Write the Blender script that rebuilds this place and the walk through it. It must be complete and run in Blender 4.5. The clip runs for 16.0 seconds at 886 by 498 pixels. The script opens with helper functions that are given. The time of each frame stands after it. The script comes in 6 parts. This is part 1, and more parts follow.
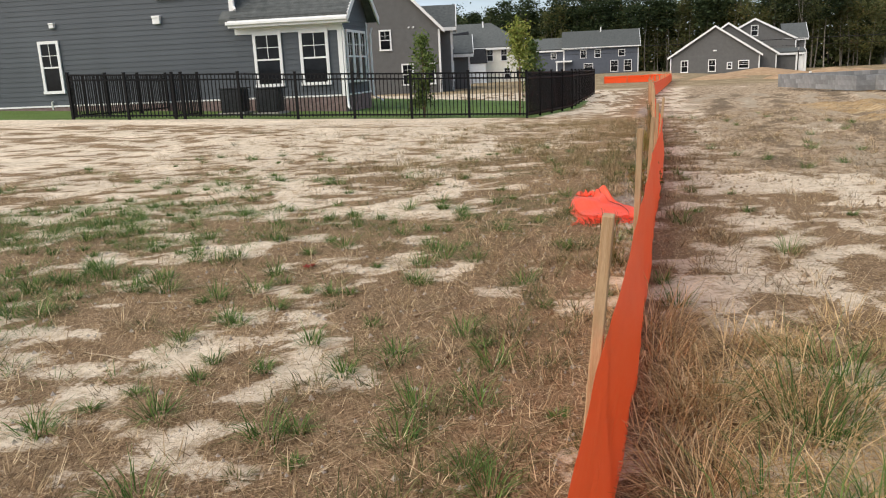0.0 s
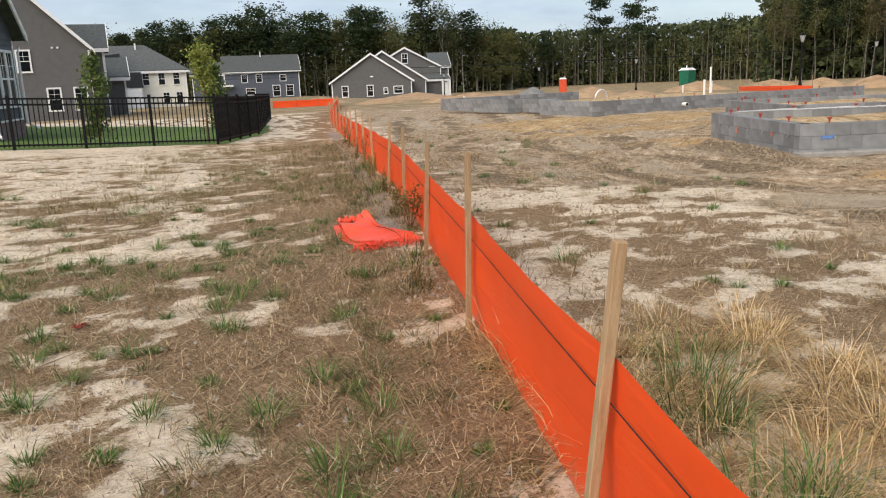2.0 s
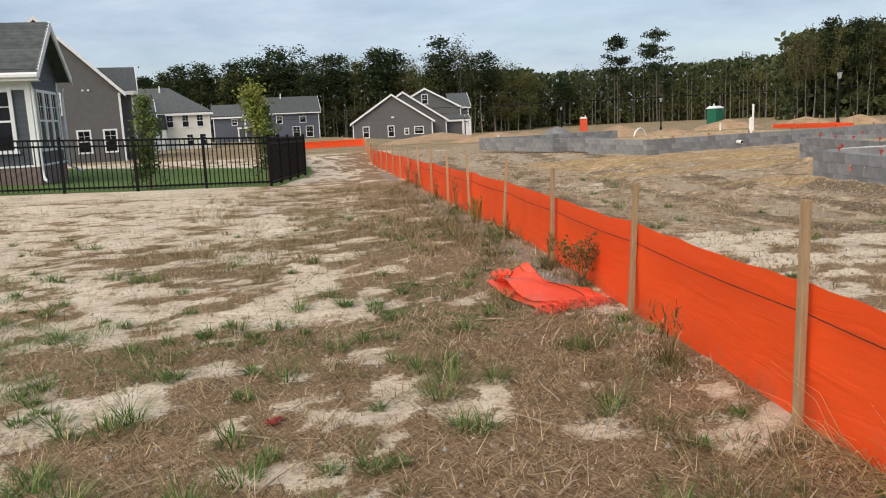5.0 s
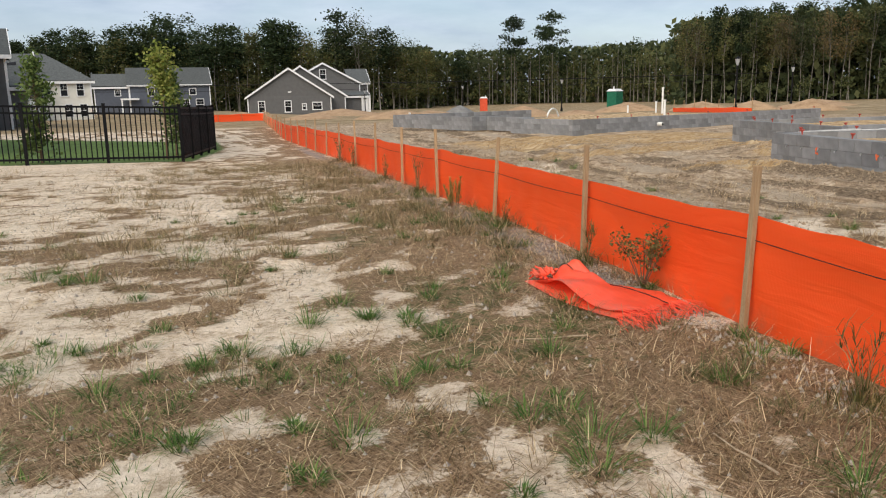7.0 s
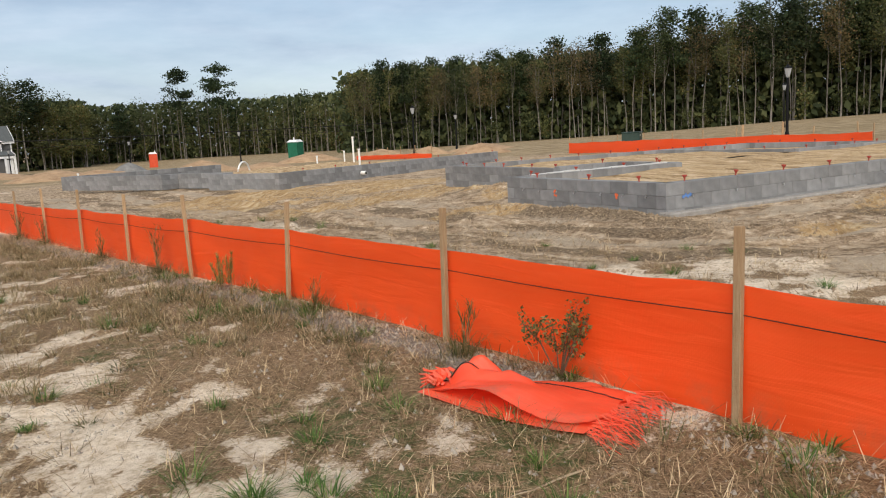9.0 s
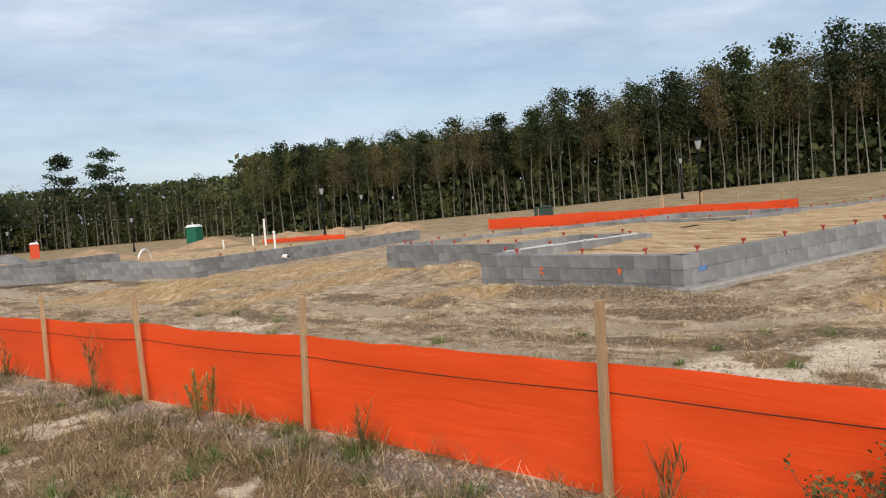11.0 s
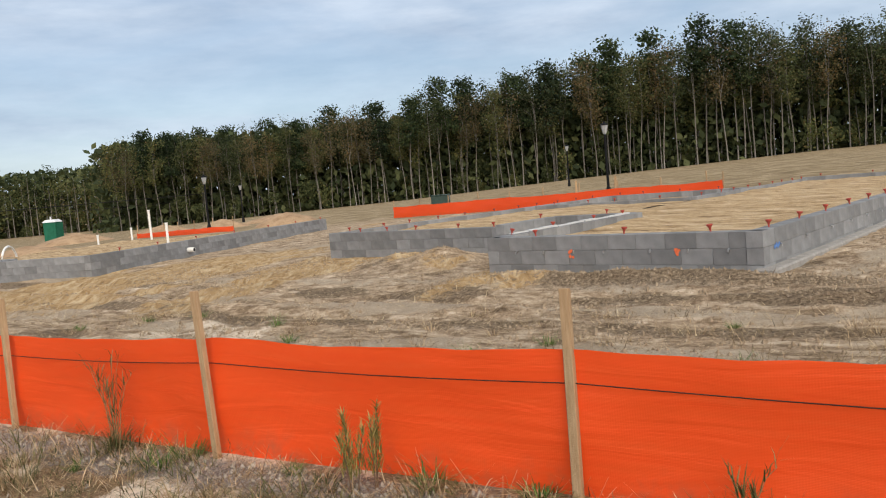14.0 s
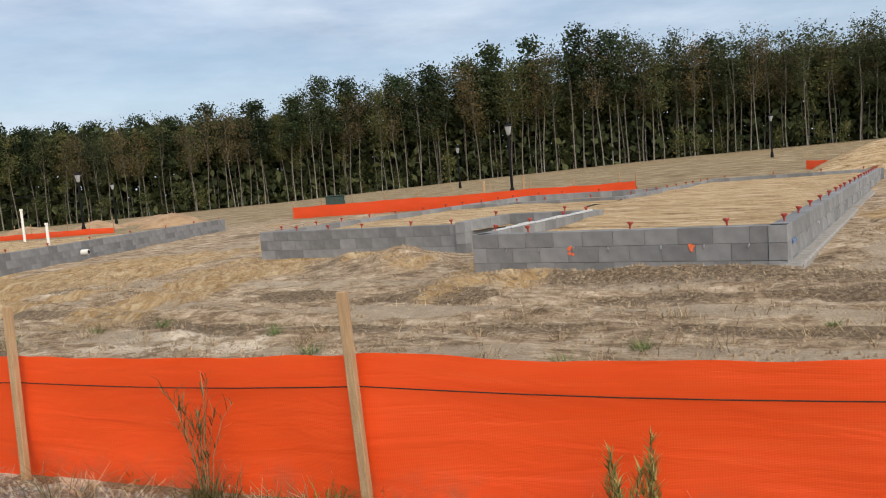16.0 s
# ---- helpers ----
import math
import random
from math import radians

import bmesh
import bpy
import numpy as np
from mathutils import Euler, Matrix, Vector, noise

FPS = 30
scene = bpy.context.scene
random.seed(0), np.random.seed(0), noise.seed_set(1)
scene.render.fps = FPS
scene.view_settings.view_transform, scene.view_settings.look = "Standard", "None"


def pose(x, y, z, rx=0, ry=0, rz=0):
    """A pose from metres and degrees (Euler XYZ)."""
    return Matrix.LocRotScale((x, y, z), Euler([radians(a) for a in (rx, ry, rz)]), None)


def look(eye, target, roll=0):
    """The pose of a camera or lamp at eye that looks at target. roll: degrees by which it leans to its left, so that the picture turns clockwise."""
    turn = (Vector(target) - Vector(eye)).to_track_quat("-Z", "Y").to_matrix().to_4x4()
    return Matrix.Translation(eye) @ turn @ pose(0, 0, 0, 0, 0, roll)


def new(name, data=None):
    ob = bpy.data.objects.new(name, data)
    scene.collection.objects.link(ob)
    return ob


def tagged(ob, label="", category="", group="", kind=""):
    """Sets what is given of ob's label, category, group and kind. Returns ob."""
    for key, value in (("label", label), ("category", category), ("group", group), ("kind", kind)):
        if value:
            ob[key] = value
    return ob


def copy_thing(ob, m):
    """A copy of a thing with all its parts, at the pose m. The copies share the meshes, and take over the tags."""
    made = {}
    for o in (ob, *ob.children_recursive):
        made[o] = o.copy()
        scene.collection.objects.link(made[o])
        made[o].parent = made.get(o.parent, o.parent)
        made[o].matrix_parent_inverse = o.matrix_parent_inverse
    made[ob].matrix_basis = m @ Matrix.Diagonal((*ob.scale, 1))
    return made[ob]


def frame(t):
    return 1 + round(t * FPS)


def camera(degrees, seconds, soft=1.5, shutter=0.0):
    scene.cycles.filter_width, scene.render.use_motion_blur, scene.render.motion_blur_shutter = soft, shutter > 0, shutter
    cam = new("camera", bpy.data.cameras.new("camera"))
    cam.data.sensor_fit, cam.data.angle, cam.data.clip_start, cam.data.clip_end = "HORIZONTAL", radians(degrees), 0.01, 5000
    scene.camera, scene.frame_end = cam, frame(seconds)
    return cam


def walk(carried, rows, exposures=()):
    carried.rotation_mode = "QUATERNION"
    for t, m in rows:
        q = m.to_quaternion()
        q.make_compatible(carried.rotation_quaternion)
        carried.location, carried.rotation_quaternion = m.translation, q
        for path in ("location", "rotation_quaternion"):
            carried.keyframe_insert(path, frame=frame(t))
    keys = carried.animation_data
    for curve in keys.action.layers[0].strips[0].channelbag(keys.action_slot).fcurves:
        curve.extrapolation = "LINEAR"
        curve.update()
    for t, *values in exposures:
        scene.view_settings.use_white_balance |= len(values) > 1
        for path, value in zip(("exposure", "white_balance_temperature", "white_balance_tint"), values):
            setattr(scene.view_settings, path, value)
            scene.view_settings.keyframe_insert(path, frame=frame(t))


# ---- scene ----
cam = camera(59.4, 16.0, soft=1.1)

PATH = [
    (0, (0.332, -0.139, 1.43), (0.061, 1.789, 0.972), -2.6),
    (0.5, (0.117, -0.198, 1.455), (-0.1, 1.742, 1.023), -3.7),
    (1, (-0.085, -0.009, 1.46), (-0.048, 1.933, 0.984), -1.3),
    (1.5, (-0.309, 0.135, 1.463), (0.03, 2.042, 0.965), -0.9),
    (2, (-0.563, 0.152, 1.468), (-0.011, 2.025, 1.035), -2.2),
    (2.5, (-0.673, 0.465, 1.436), (-0.003, 2.322, 1.115), -2.0),
    (3, (-0.841, 0.713, 1.418), (-0.131, 2.56, 1.124), -2.5),
    (3.5, (-1.101, 0.987, 1.458), (-0.4, 2.838, 1.172), -4.0),
    (4, (-1.226, 1.16, 1.488), (-0.696, 3.068, 1.205), -2.9),
    (6.5, (-2.142, 2.645, 1.395), (-1.526, 4.506, 0.999), -0.9),
    (7, (-2.173, 3.143, 1.386), (-1.391, 4.94, 0.991), -1.1),
    (7.5, (-2.22, 3.589, 1.442), (-1.278, 5.317, 1.087), -0.1),
    (8, (-2.322, 4.081, 1.446), (-1.209, 5.71, 1.118), -1.6),
    (8.5, (-2.331, 4.574, 1.424), (-1.063, 6.084, 1.091), -1.4),
    (9, (-2.354, 5.006, 1.447), (-0.905, 6.353, 1.149), -2.9),
    (11.5, (-1.725, 7.664, 1.406), (-0.088, 8.809, 1.302), -4.5),
    (12, (-1.726, 8.161, 1.365), (-0.112, 9.333, 1.219), -4.4),
    (12.5, (-1.636, 8.618, 1.37), (0.011, 9.742, 1.218), -5.1),
    (13, (-1.497, 9.101, 1.368), (0.163, 10.208, 1.238), -4.8),
    (13.5, (-1.411, 9.521, 1.364), (0.294, 10.554, 1.197), -5.4),
    (14, (-1.214, 9.958, 1.353), (0.588, 10.81, 1.192), -5.0),
    (14.5, (-1.159, 10.334, 1.346), (0.716, 11.015, 1.203), -4.1),
    (15, (-1.075, 10.818, 1.358), (0.835, 11.384, 1.192), -4.6),
    (15.5, (-0.957, 11.276, 1.353), (0.957, 11.824, 1.16), -4.0),
    (16, (-0.9, 11.744, 1.329), (1.014, 12.295, 1.149), -4.5),
]
walk(cam, [(t, look(eye, target, roll)) for t, eye, target, roll in PATH],
     exposures=((0.0, 0.46), (1.5, 0.44), (2.5, 0.36), (4.0, 0.28), (7.0, 0.30), (9.0, 0.31), (12.0, 0.31), (16.0, 0.31)))

# ---- world, sun and sky ----
SUN_EL, SUN_AZ = 42.0, 230.0   # degrees; azimuth clockwise from +y
world = bpy.data.worlds.new("world")
scene.world = world
world.use_nodes = True
wn = world.node_tree
wn.nodes.clear()


def wnode(kind, **kw):
    n = wn.nodes.new(kind)
    for k, v in kw.items():
        n.inputs[k].default_value = v
    return n


sky = wn.nodes.new("ShaderNodeTexSky")
sky.sky_type = "NISHITA"
sky.sun_disc = False
sky.sun_elevation = radians(SUN_EL)
sky.sun_rotation = radians(SUN_AZ)
coord = wn.nodes.new("ShaderNodeTexCoord")
stretch = wn.nodes.new("ShaderNodeMapping")
stretch.inputs["Scale"].default_value = (1.6, 1.6, 7.0)
wn.links.new(coord.outputs["Generated"], stretch.inputs["Vector"])
clouds = wnode("ShaderNodeTexNoise", Scale=1.7, Detail=7.0, Roughness=0.55, Distortion=0.5)
wn.links.new(stretch.outputs["Vector"], clouds.inputs["Vector"])
ramp = wn.nodes.new("ShaderNodeValToRGB")
ramp.color_ramp.elements[0].position, ramp.color_ramp.elements[1].position = 0.36, 0.66
ramp.color_ramp.elements[0].color, ramp.color_ramp.elements[1].color = (0.45, 0.45, 0.45, 1), (0.97, 0.97, 0.97, 1)
wn.links.new(clouds.outputs["Fac"], ramp.inputs["Fac"])
tone = wnode("ShaderNodeTexNoise", Scale=3.1, Detail=6.0, Roughness=0.6)
wn.links.new(stretch.outputs["Vector"], tone.inputs["Vector"])
grey = wn.nodes.new("ShaderNodeValToRGB")
grey.color_ramp.elements[0].position, grey.color_ramp.elements[1].position = 0.3, 0.72
grey.color_ramp.elements[0].color, grey.color_ramp.elements[1].color = (3.6, 4.5, 5.8, 1), (6.2, 7.0, 8.1, 1)
wn.links.new(tone.outputs["Fac"], grey.inputs["Fac"])
blend = wn.nodes.new("ShaderNodeMix")
blend.data_type = "RGBA"
wn.links.new(ramp.outputs["Color"], blend.inputs["Factor"])
wn.links.new(sky.outputs["Color"], blend.inputs[6])
wn.links.new(grey.outputs["Color"], blend.inputs[7])
back = wnode("ShaderNodeBackground", Strength=0.096)
wn.links.new(blend.outputs[2], back.inputs["Color"])
wout = wn.nodes.new("ShaderNodeOutputWorld")
wn.links.new(back.outputs["Background"], wout.inputs["Surface"])

sun_data = bpy.data.lights.new("sun", "SUN")
sun_data.energy, sun_data.angle, sun_data.color = 2.8, radians(70), (1.0, 0.89, 0.75)
sun = new("sun", sun_data)
_a, _e = radians(SUN_AZ), radians(SUN_EL)
SUN_DIR = Vector((math.sin(_a) * math.cos(_e), math.cos(_a) * math.cos(_e), math.sin(_e)))
sun.matrix_world = look(SUN_DIR * 60, (0, 0, 0))

# ---- materials ----


class Nodes:
    """Small helper to wire a principled material."""

    def __init__(self, name, rough=0.8, metal=0.0, spec=0.3):
        self.mat = bpy.data.materials.new(name)
        self.mat.use_nodes = True
        self.t = self.mat.node_tree
        self.bsdf = self.t.nodes["Principled BSDF"]
        self.set(self.bsdf, "Roughness", rough)
        self.set(self.bsdf, "Metallic", metal)
        self.set(self.bsdf, "Specular IOR Level", spec)

    def set(self, node, key, value):
        if isinstance(value, bpy.types.NodeSocket):
            self.t.links.new(value, node.inputs[key])
        else:
            if isinstance(value, tuple) and len(value) == 3 and node.inputs[key].type == "RGBA":
                value = (*value, 1)
            node.inputs[key].default_value = value

    def node(self, kind, **kw):
        n = self.t.nodes.new(kind)
        for k, v in kw.items():
            self.set(n, k, v)
        return n

    def where(self, scale=(1, 1, 1), turn=(0, 0, 0), world_space=False):
        if world_space:
            src = self.node("ShaderNodeNewGeometry").outputs["Position"]
        else:
            src = self.node("ShaderNodeTexCoord").outputs["Object"]
        return self.node("ShaderNodeMapping", Vector=src, Scale=scale, Rotation=turn).outputs["Vector"]

    def lie(self, size, turn):
        """World place turned first, then stretched: grain that runs askew."""
        n = self.node("ShaderNodeMapping", Vector=self.node("ShaderNodeNewGeometry").outputs["Position"], Scale=size, Rotation=(0, 0, turn))
        n.vector_type = "TEXTURE"
        return n.outputs["Vector"]

    def noise(self, vec, scale, detail=4.0, rough=0.55, dist=0.0):
        return self.node("ShaderNodeTexNoise", Vector=vec, Scale=scale, Detail=detail, Roughness=rough, Distortion=dist).outputs["Fac"]

    def ramp(self, fac, *stops):
        n = self.node("ShaderNodeValToRGB", Fac=fac)
        el = n.color_ramp.elements
        while len(el) < len(stops):
            el.new(0.5)
        for e, (p, c) in zip(el, stops):
            e.position = p
            e.color = (*c, 1) if isinstance(c, tuple) else (c, c, c, 1)
        return n.outputs["Color"]

    def mix(self, fac, a, b, kind="MIX"):
        n = self.t.nodes.new("ShaderNodeMix")
        n.data_type, n.blend_type = "RGBA", kind
        self.set(n, 0, fac)
        for i, v in ((6, a), (7, b)):
            self.set(n, i, v)
        return n.outputs[2]

    def math(self, op, a, b=0.0):
        n = self.t.nodes.new("ShaderNodeMath")
        n.operation = op
        self.set(n, 0, a)
        self.set(n, 1, b)
        return n.outputs[0]

    def attr(self, name):
        n = self.t.nodes.new("ShaderNodeAttribute")
        n.attribute_name = name
        return n.outputs["Fac"]

    def random(self):
        return self.node("ShaderNodeObjectInfo").outputs["Random"]

    def island(self):
        return self.node("ShaderNodeNewGeometry").outputs["Random Per Island"]

    def color(self, value):
        self.set(self.bsdf, "Base Color", value)
        return self

    def bump(self, height, strength=0.3, distance=0.01):
        n = self.node("ShaderNodeBump", Height=height, Strength=strength, Distance=distance)
        self.set(self.bsdf, "Normal", n.outputs["Normal"])
        return self


def worn(name, dark, light, scale=6.0, rough=0.75, metal=0.0, bump=0.2, fine=60.0, spread=0.0, spec=0.3, stretch=(1, 1, 1)):
    """A surface of one stuff: two scales of variation and fine relief; spread: how far single pieces differ."""
    m = Nodes(name, rough, metal, spec)
    v = m.where(stretch)
    big, small = m.noise(v, scale), m.noise(v, fine, 3.0)
    c = m.ramp(m.math("ADD", m.math("MULTIPLY", big, 0.65), m.math("MULTIPLY", small, 0.35)), (0.32, dark), (0.68, light))
    if spread:
        c = m.mix(1.0, c, m.ramp(m.random(), (0, 1 - spread), (1, 1 + spread * 0.3)), "MULTIPLY")
    m.color(c).bump(small, bump, 0.01)
    return m.mat


def ground_material():
    m = Nodes("ground_soil", 0.95, 0, 0.15)
    v = m.where(world_space=True)
    fine, mid, big = m.noise(v, 42.0, 5.0, 0.7), m.noise(v, 7.0, 5.0, 0.65), m.noise(v, 0.7, 4.0)
    straw = m.noise(m.lie((0.11, 0.016, 1), 0.6), 1.6, 5.0, 0.75, 1.5)
    straw2 = m.noise(m.lie((0.018, 0.125, 1), 0.3), 1.6, 5.0, 0.75, 1.5)
    both = m.math("MAXIMUM", straw, straw2)
    grit = m.noise(v, 26.0, 9.0, 0.82)
    sand = m.ramp(m.math("ADD", m.math("MULTIPLY", mid, 0.45), m.math("MULTIPLY", grit, 0.55)),
                  (0.36, (0.33, 0.235, 0.145)), (0.44, (0.58, 0.455, 0.32)), (0.50, (0.77, 0.64, 0.48)), (0.60, (0.91, 0.785, 0.63)))
    thatch = m.ramp(both, (0.43, (0.07, 0.043, 0.022)), (0.53, (0.27, 0.175, 0.096)), (0.62, (0.50, 0.35, 0.21)), (0.74, (0.76, 0.59, 0.40)))
    green = m.ramp(both, (0.4, (0.04, 0.055, 0.018)), (0.7, (0.15, 0.18, 0.06)))
    lawn = m.ramp(m.noise(v, 30.0, 5.0, 0.7), (0.3, (0.07, 0.115, 0.028)), (0.7, (0.17, 0.25, 0.07)))
    pos = m.node("ShaderNodeSeparateXYZ", Vector=v)
    rut = m.node("ShaderNodeCombineXYZ", X=m.math("MULTIPLY", m.attr("rut"), 3.4), Y=pos.outputs["X"], Z=pos.outputs["Y"]).outputs["Vector"]
    furrow = m.noise(rut, 1.9, 10.0, 0.76, 0.5)
    clods = m.math("ADD", m.math("MULTIPLY", m.noise(v, 5.0, 10.0, 0.8, 0.3), 0.45), m.math("MULTIPLY", furrow, 0.55))
    dirt = m.ramp(clods, (0.38, (0.09, 0.058, 0.032)), (0.46, (0.26, 0.18, 0.11)), (0.52, (0.45, 0.335, 0.22)), (0.61, (0.70, 0.57, 0.42)))
    ochre = m.ramp(m.noise(m.lie((1, 0.28, 1), 0.5), 1.3, 8.0, 0.72, 1.2),
                   (0.36, (0.26, 0.155, 0.065)), (0.5, (0.45, 0.295, 0.14)), (0.64, (0.60, 0.46, 0.28)))
    field = m.ramp(m.math("ADD", m.math("MULTIPLY", big, 0.5), m.math("MULTIPLY", mid, 0.5)),
                   (0.35, (0.19, 0.135, 0.07)), (0.52, (0.31, 0.23, 0.13)), (0.68, (0.47, 0.38, 0.25)))
    edge = m.math("MULTIPLY", m.math("SUBTRACT", m.math("ADD", m.math("MULTIPLY", mid, 0.6), m.math("MULTIPLY", fine, 0.4)), 0.5), 2.8)

    def mask(name, sharp=5.0, ragged=1.0):
        a = m.math("ADD", m.math("SUBTRACT", m.attr(name), 0.5), m.math("MULTIPLY", edge, ragged))
        n = m.math("ADD", m.math("MULTIPLY", a, sharp), 0.5)
        m.t.nodes[-1].use_clamp = True
        return n

    c = m.mix(mask("cover", 3.6, 1.35), sand, thatch)
    c = m.mix(mask("green", 3.0), c, green)
    c = m.mix(mask("dirt", 3.0), c, dirt)
    c = m.mix(m.math("MULTIPLY", mask("track", 2.5), 0.75), c, m.ramp(fine, (0.3, (0.31, 0.24, 0.165)), (0.7, (0.54, 0.45, 0.335))))
    c = m.mix(m.math("MULTIPLY", mask("churn", 2.5), 0.9), c, m.ramp(m.noise(v, 20.0, 8.0, 0.85), (0.40, (0.055, 0.036, 0.021)), (0.52, (0.20, 0.14, 0.085)), (0.64, (0.46, 0.36, 0.24))))
    c = m.mix(mask("ochre", 3.0), c, ochre)
    stones = m.ramp(m.noise(v, 90.0, 2.0, 0.6), (0.35, (0.15, 0.125, 0.11)), (0.6, (0.36, 0.32, 0.28)), (0.75, (0.62, 0.58, 0.53)))
    c = m.mix(mask("stony", 3.0), c, stones)
    c = m.mix(mask("field", 2.0), c, field)
    c = m.mix(mask("lawn", 8.0), c, lawn)
    c = m.mix(1.0, c, m.ramp(big, (0.3, 0.80), (0.7, 1.04)), "MULTIPLY")
    m.color(c)
    m.bump(m.math("ADD", m.math("MULTIPLY", fine, 0.6), m.math("ADD", both, m.math("ADD", m.math("MULTIPLY", furrow, 1.2), m.noise(v, 11.0, 6.0, 0.7)))), 0.7, 0.024)
    return m.mat


def fabric_material(name, base, dark):
    m = Nodes(name, 0.42, 0, 0.45)
    v = m.where()
    uv = m.node("ShaderNodeUVMap").outputs["UV"]
    ribs = m.node("ShaderNodeTexWave", Vector=m.node("ShaderNodeMapping", Vector=uv, Scale=(1, 1, 1)).outputs["Vector"], Scale=30.0, Distortion=0.0)
    rows = m.node("ShaderNodeTexWave", Vector=m.node("ShaderNodeMapping", Vector=uv, Rotation=(0, 0, 1.5708)).outputs["Vector"], Scale=55.0, Distortion=0.0)
    streak = m.noise(m.node("ShaderNodeMapping", Vector=uv, Scale=(0.8, 9, 1)).outputs["Vector"], 3.0, 5.0, 0.6, 0.4)
    c = m.ramp(streak, (0.3, dark), (0.6, base), (0.85, tuple(min(1, k * 1.12 + 0.01) for k in base)))
    c = m.mix(m.math("MULTIPLY", ribs.outputs["Fac"], 0.25), c, dark)
    splash = m.math("MULTIPLY", m.ramp(m.node("ShaderNodeSeparateXYZ", Vector=uv).outputs["Y"], (0.0, 1.0), (0.22, 0.0)), m.ramp(m.noise(v, 5.0, 6.0, 0.7), (0.48, 0.0), (0.7, 0.75)))
    c = m.mix(splash, c, (0.30, 0.16, 0.09))
    m.color(c)
    wrinkle = m.noise(m.node("ShaderNodeMapping", Vector=uv, Scale=(0.8, 6.0, 1), Rotation=(0, 0, 0.05)).outputs["Vector"], 1.7, 3.0, 0.5, 0.9)
    m.bump(m.math("ADD", m.math("MULTIPLY", ribs.outputs["Fac"], 0.10), m.math("ADD", m.math("MULTIPLY", rows.outputs["Fac"], 0.08), m.math("MULTIPLY", wrinkle, 4.0))), 0.5, 0.004)
    thin = m.node("ShaderNodeBsdfTranslucent", Color=base)
    both = m.node("ShaderNodeMixShader", Fac=0.26)
    m.t.links.new(m.bsdf.outputs[0], both.inputs[1])
    m.t.links.new(thin.outputs[0], both.inputs[2])
    m.t.links.new(both.outputs[0], m.t.nodes["Material Output"].inputs["Surface"])
    return m.mat


def leaf_material(name, *stops, rough=0.7, per_object=0.35):
    m = Nodes(name, rough, 0, 0.25)
    c = m.ramp(m.island(), *stops)
    c = m.mix(1.0, c, m.ramp(m.random(), (0, (1 - per_object,) * 3), (0.5, (1.0, 1.0, 0.95)), (1, (1.15, 1.05, 0.9))), "MULTIPLY")
    m.color(c)
    thin = m.node("ShaderNodeBsdfTranslucent", Color=c)
    both = m.node("ShaderNodeMixShader", Fac=0.25)
    m.t.links.new(m.bsdf.outputs[0], both.inputs[1])
    m.t.links.new(thin.outputs[0], both.inputs[2])
    m.t.links.new(both.outputs[0], m.t.nodes["Material Output"].inputs["Surface"])
    return m.mat


def glass_material():
    m = Nodes("window_glass", 0.08, 0, 0.22)
    m.color(m.ramp(m.noise(m.where(), 1.2), (0.3, (0.004, 0.005, 0.006)), (0.7, (0.018, 0.02, 0.023))))
    return m.mat


GROUND = ground_material()
ORANGE = fabric_material("orange_silt_fabric", (1.0, 0.106, 0.019), (1.0, 0.092, 0.015))
CORAL = fabric_material("faded_orange_fabric", (1.0, 0.135, 0.06), (0.94, 0.10, 0.04))
STAKE = worn("rough_sawn_pine", (0.33, 0.20, 0.10), (0.55, 0.38, 0.22), 9.0, 0.8, bump=0.4, fine=70.0, spread=0.25, stretch=(6, 6, 0.6))
STRING = worn("black_string", (0.01, 0.01, 0.01), (0.03, 0.025, 0.02))
BLOCK = worn("concrete_block", (0.20, 0.203, 0.205), (0.31, 0.312, 0.312), 5.0, 0.95, bump=0.5, fine=120.0, spread=0.30)
MORTAR = worn("grey_mortar", (0.16, 0.16, 0.16), (0.25, 0.25, 0.245), 8.0, 0.95, bump=0.4)
TIE = worn("galvanised_tie", (0.35, 0.36, 0.37), (0.55, 0.56, 0.57), 20.0, 0.4, 0.8)
PALEMORTAR = worn("pale_mortar", (0.42, 0.42, 0.41), (0.58, 0.575, 0.56), 9.0, 0.95, bump=0.6)
CONCRETE = worn("poured_concrete", (0.22, 0.205, 0.185), (0.38, 0.36, 0.33), 7.0, 0.95, bump=0.7)
REDCAP = worn("red_plastic", (0.30, 0.045, 0.03), (0.46, 0.08, 0.055), 10.0, 0.5)
PAINT = worn("spray_paint", (0.75, 0.14, 0.05), (0.9, 0.22, 0.09), 30.0, 0.8)
PAINT_BLUE = worn("blue_spray_paint", (0.08, 0.18, 0.45), (0.15, 0.28, 0.55), 30.0, 0.8)
IRON = worn("black_powder_coat", (0.004, 0.004, 0.0045), (0.009, 0.009, 0.010), 8.0, 0.55, spec=0.15, bump=0.05)
PANEL = worn("dark_mesh_screen", (0.012, 0.009, 0.009), (0.03, 0.02, 0.018), 5.0, 0.7)
WHITE = worn("white_trim_paint", (0.72, 0.72, 0.71), (0.82, 0.82, 0.81), 3.0, 0.55, bump=0.05)
SLATE = worn("slate_blue_siding", (0.062, 0.072, 0.083), (0.082, 0.094, 0.107), 2.0, 0.6, bump=0.15, spread=0.08, stretch=(0.4, 0.4, 4))
GREYSIDE = worn("warm_grey_siding", (0.108, 0.106, 0.104), (0.138, 0.135, 0.132), 2.0, 0.65, bump=0.15, spread=0.06)
CREAM = worn("cream_siding", (0.68, 0.66, 0.58), (0.80, 0.78, 0.70), 2.0, 0.65, bump=0.1)
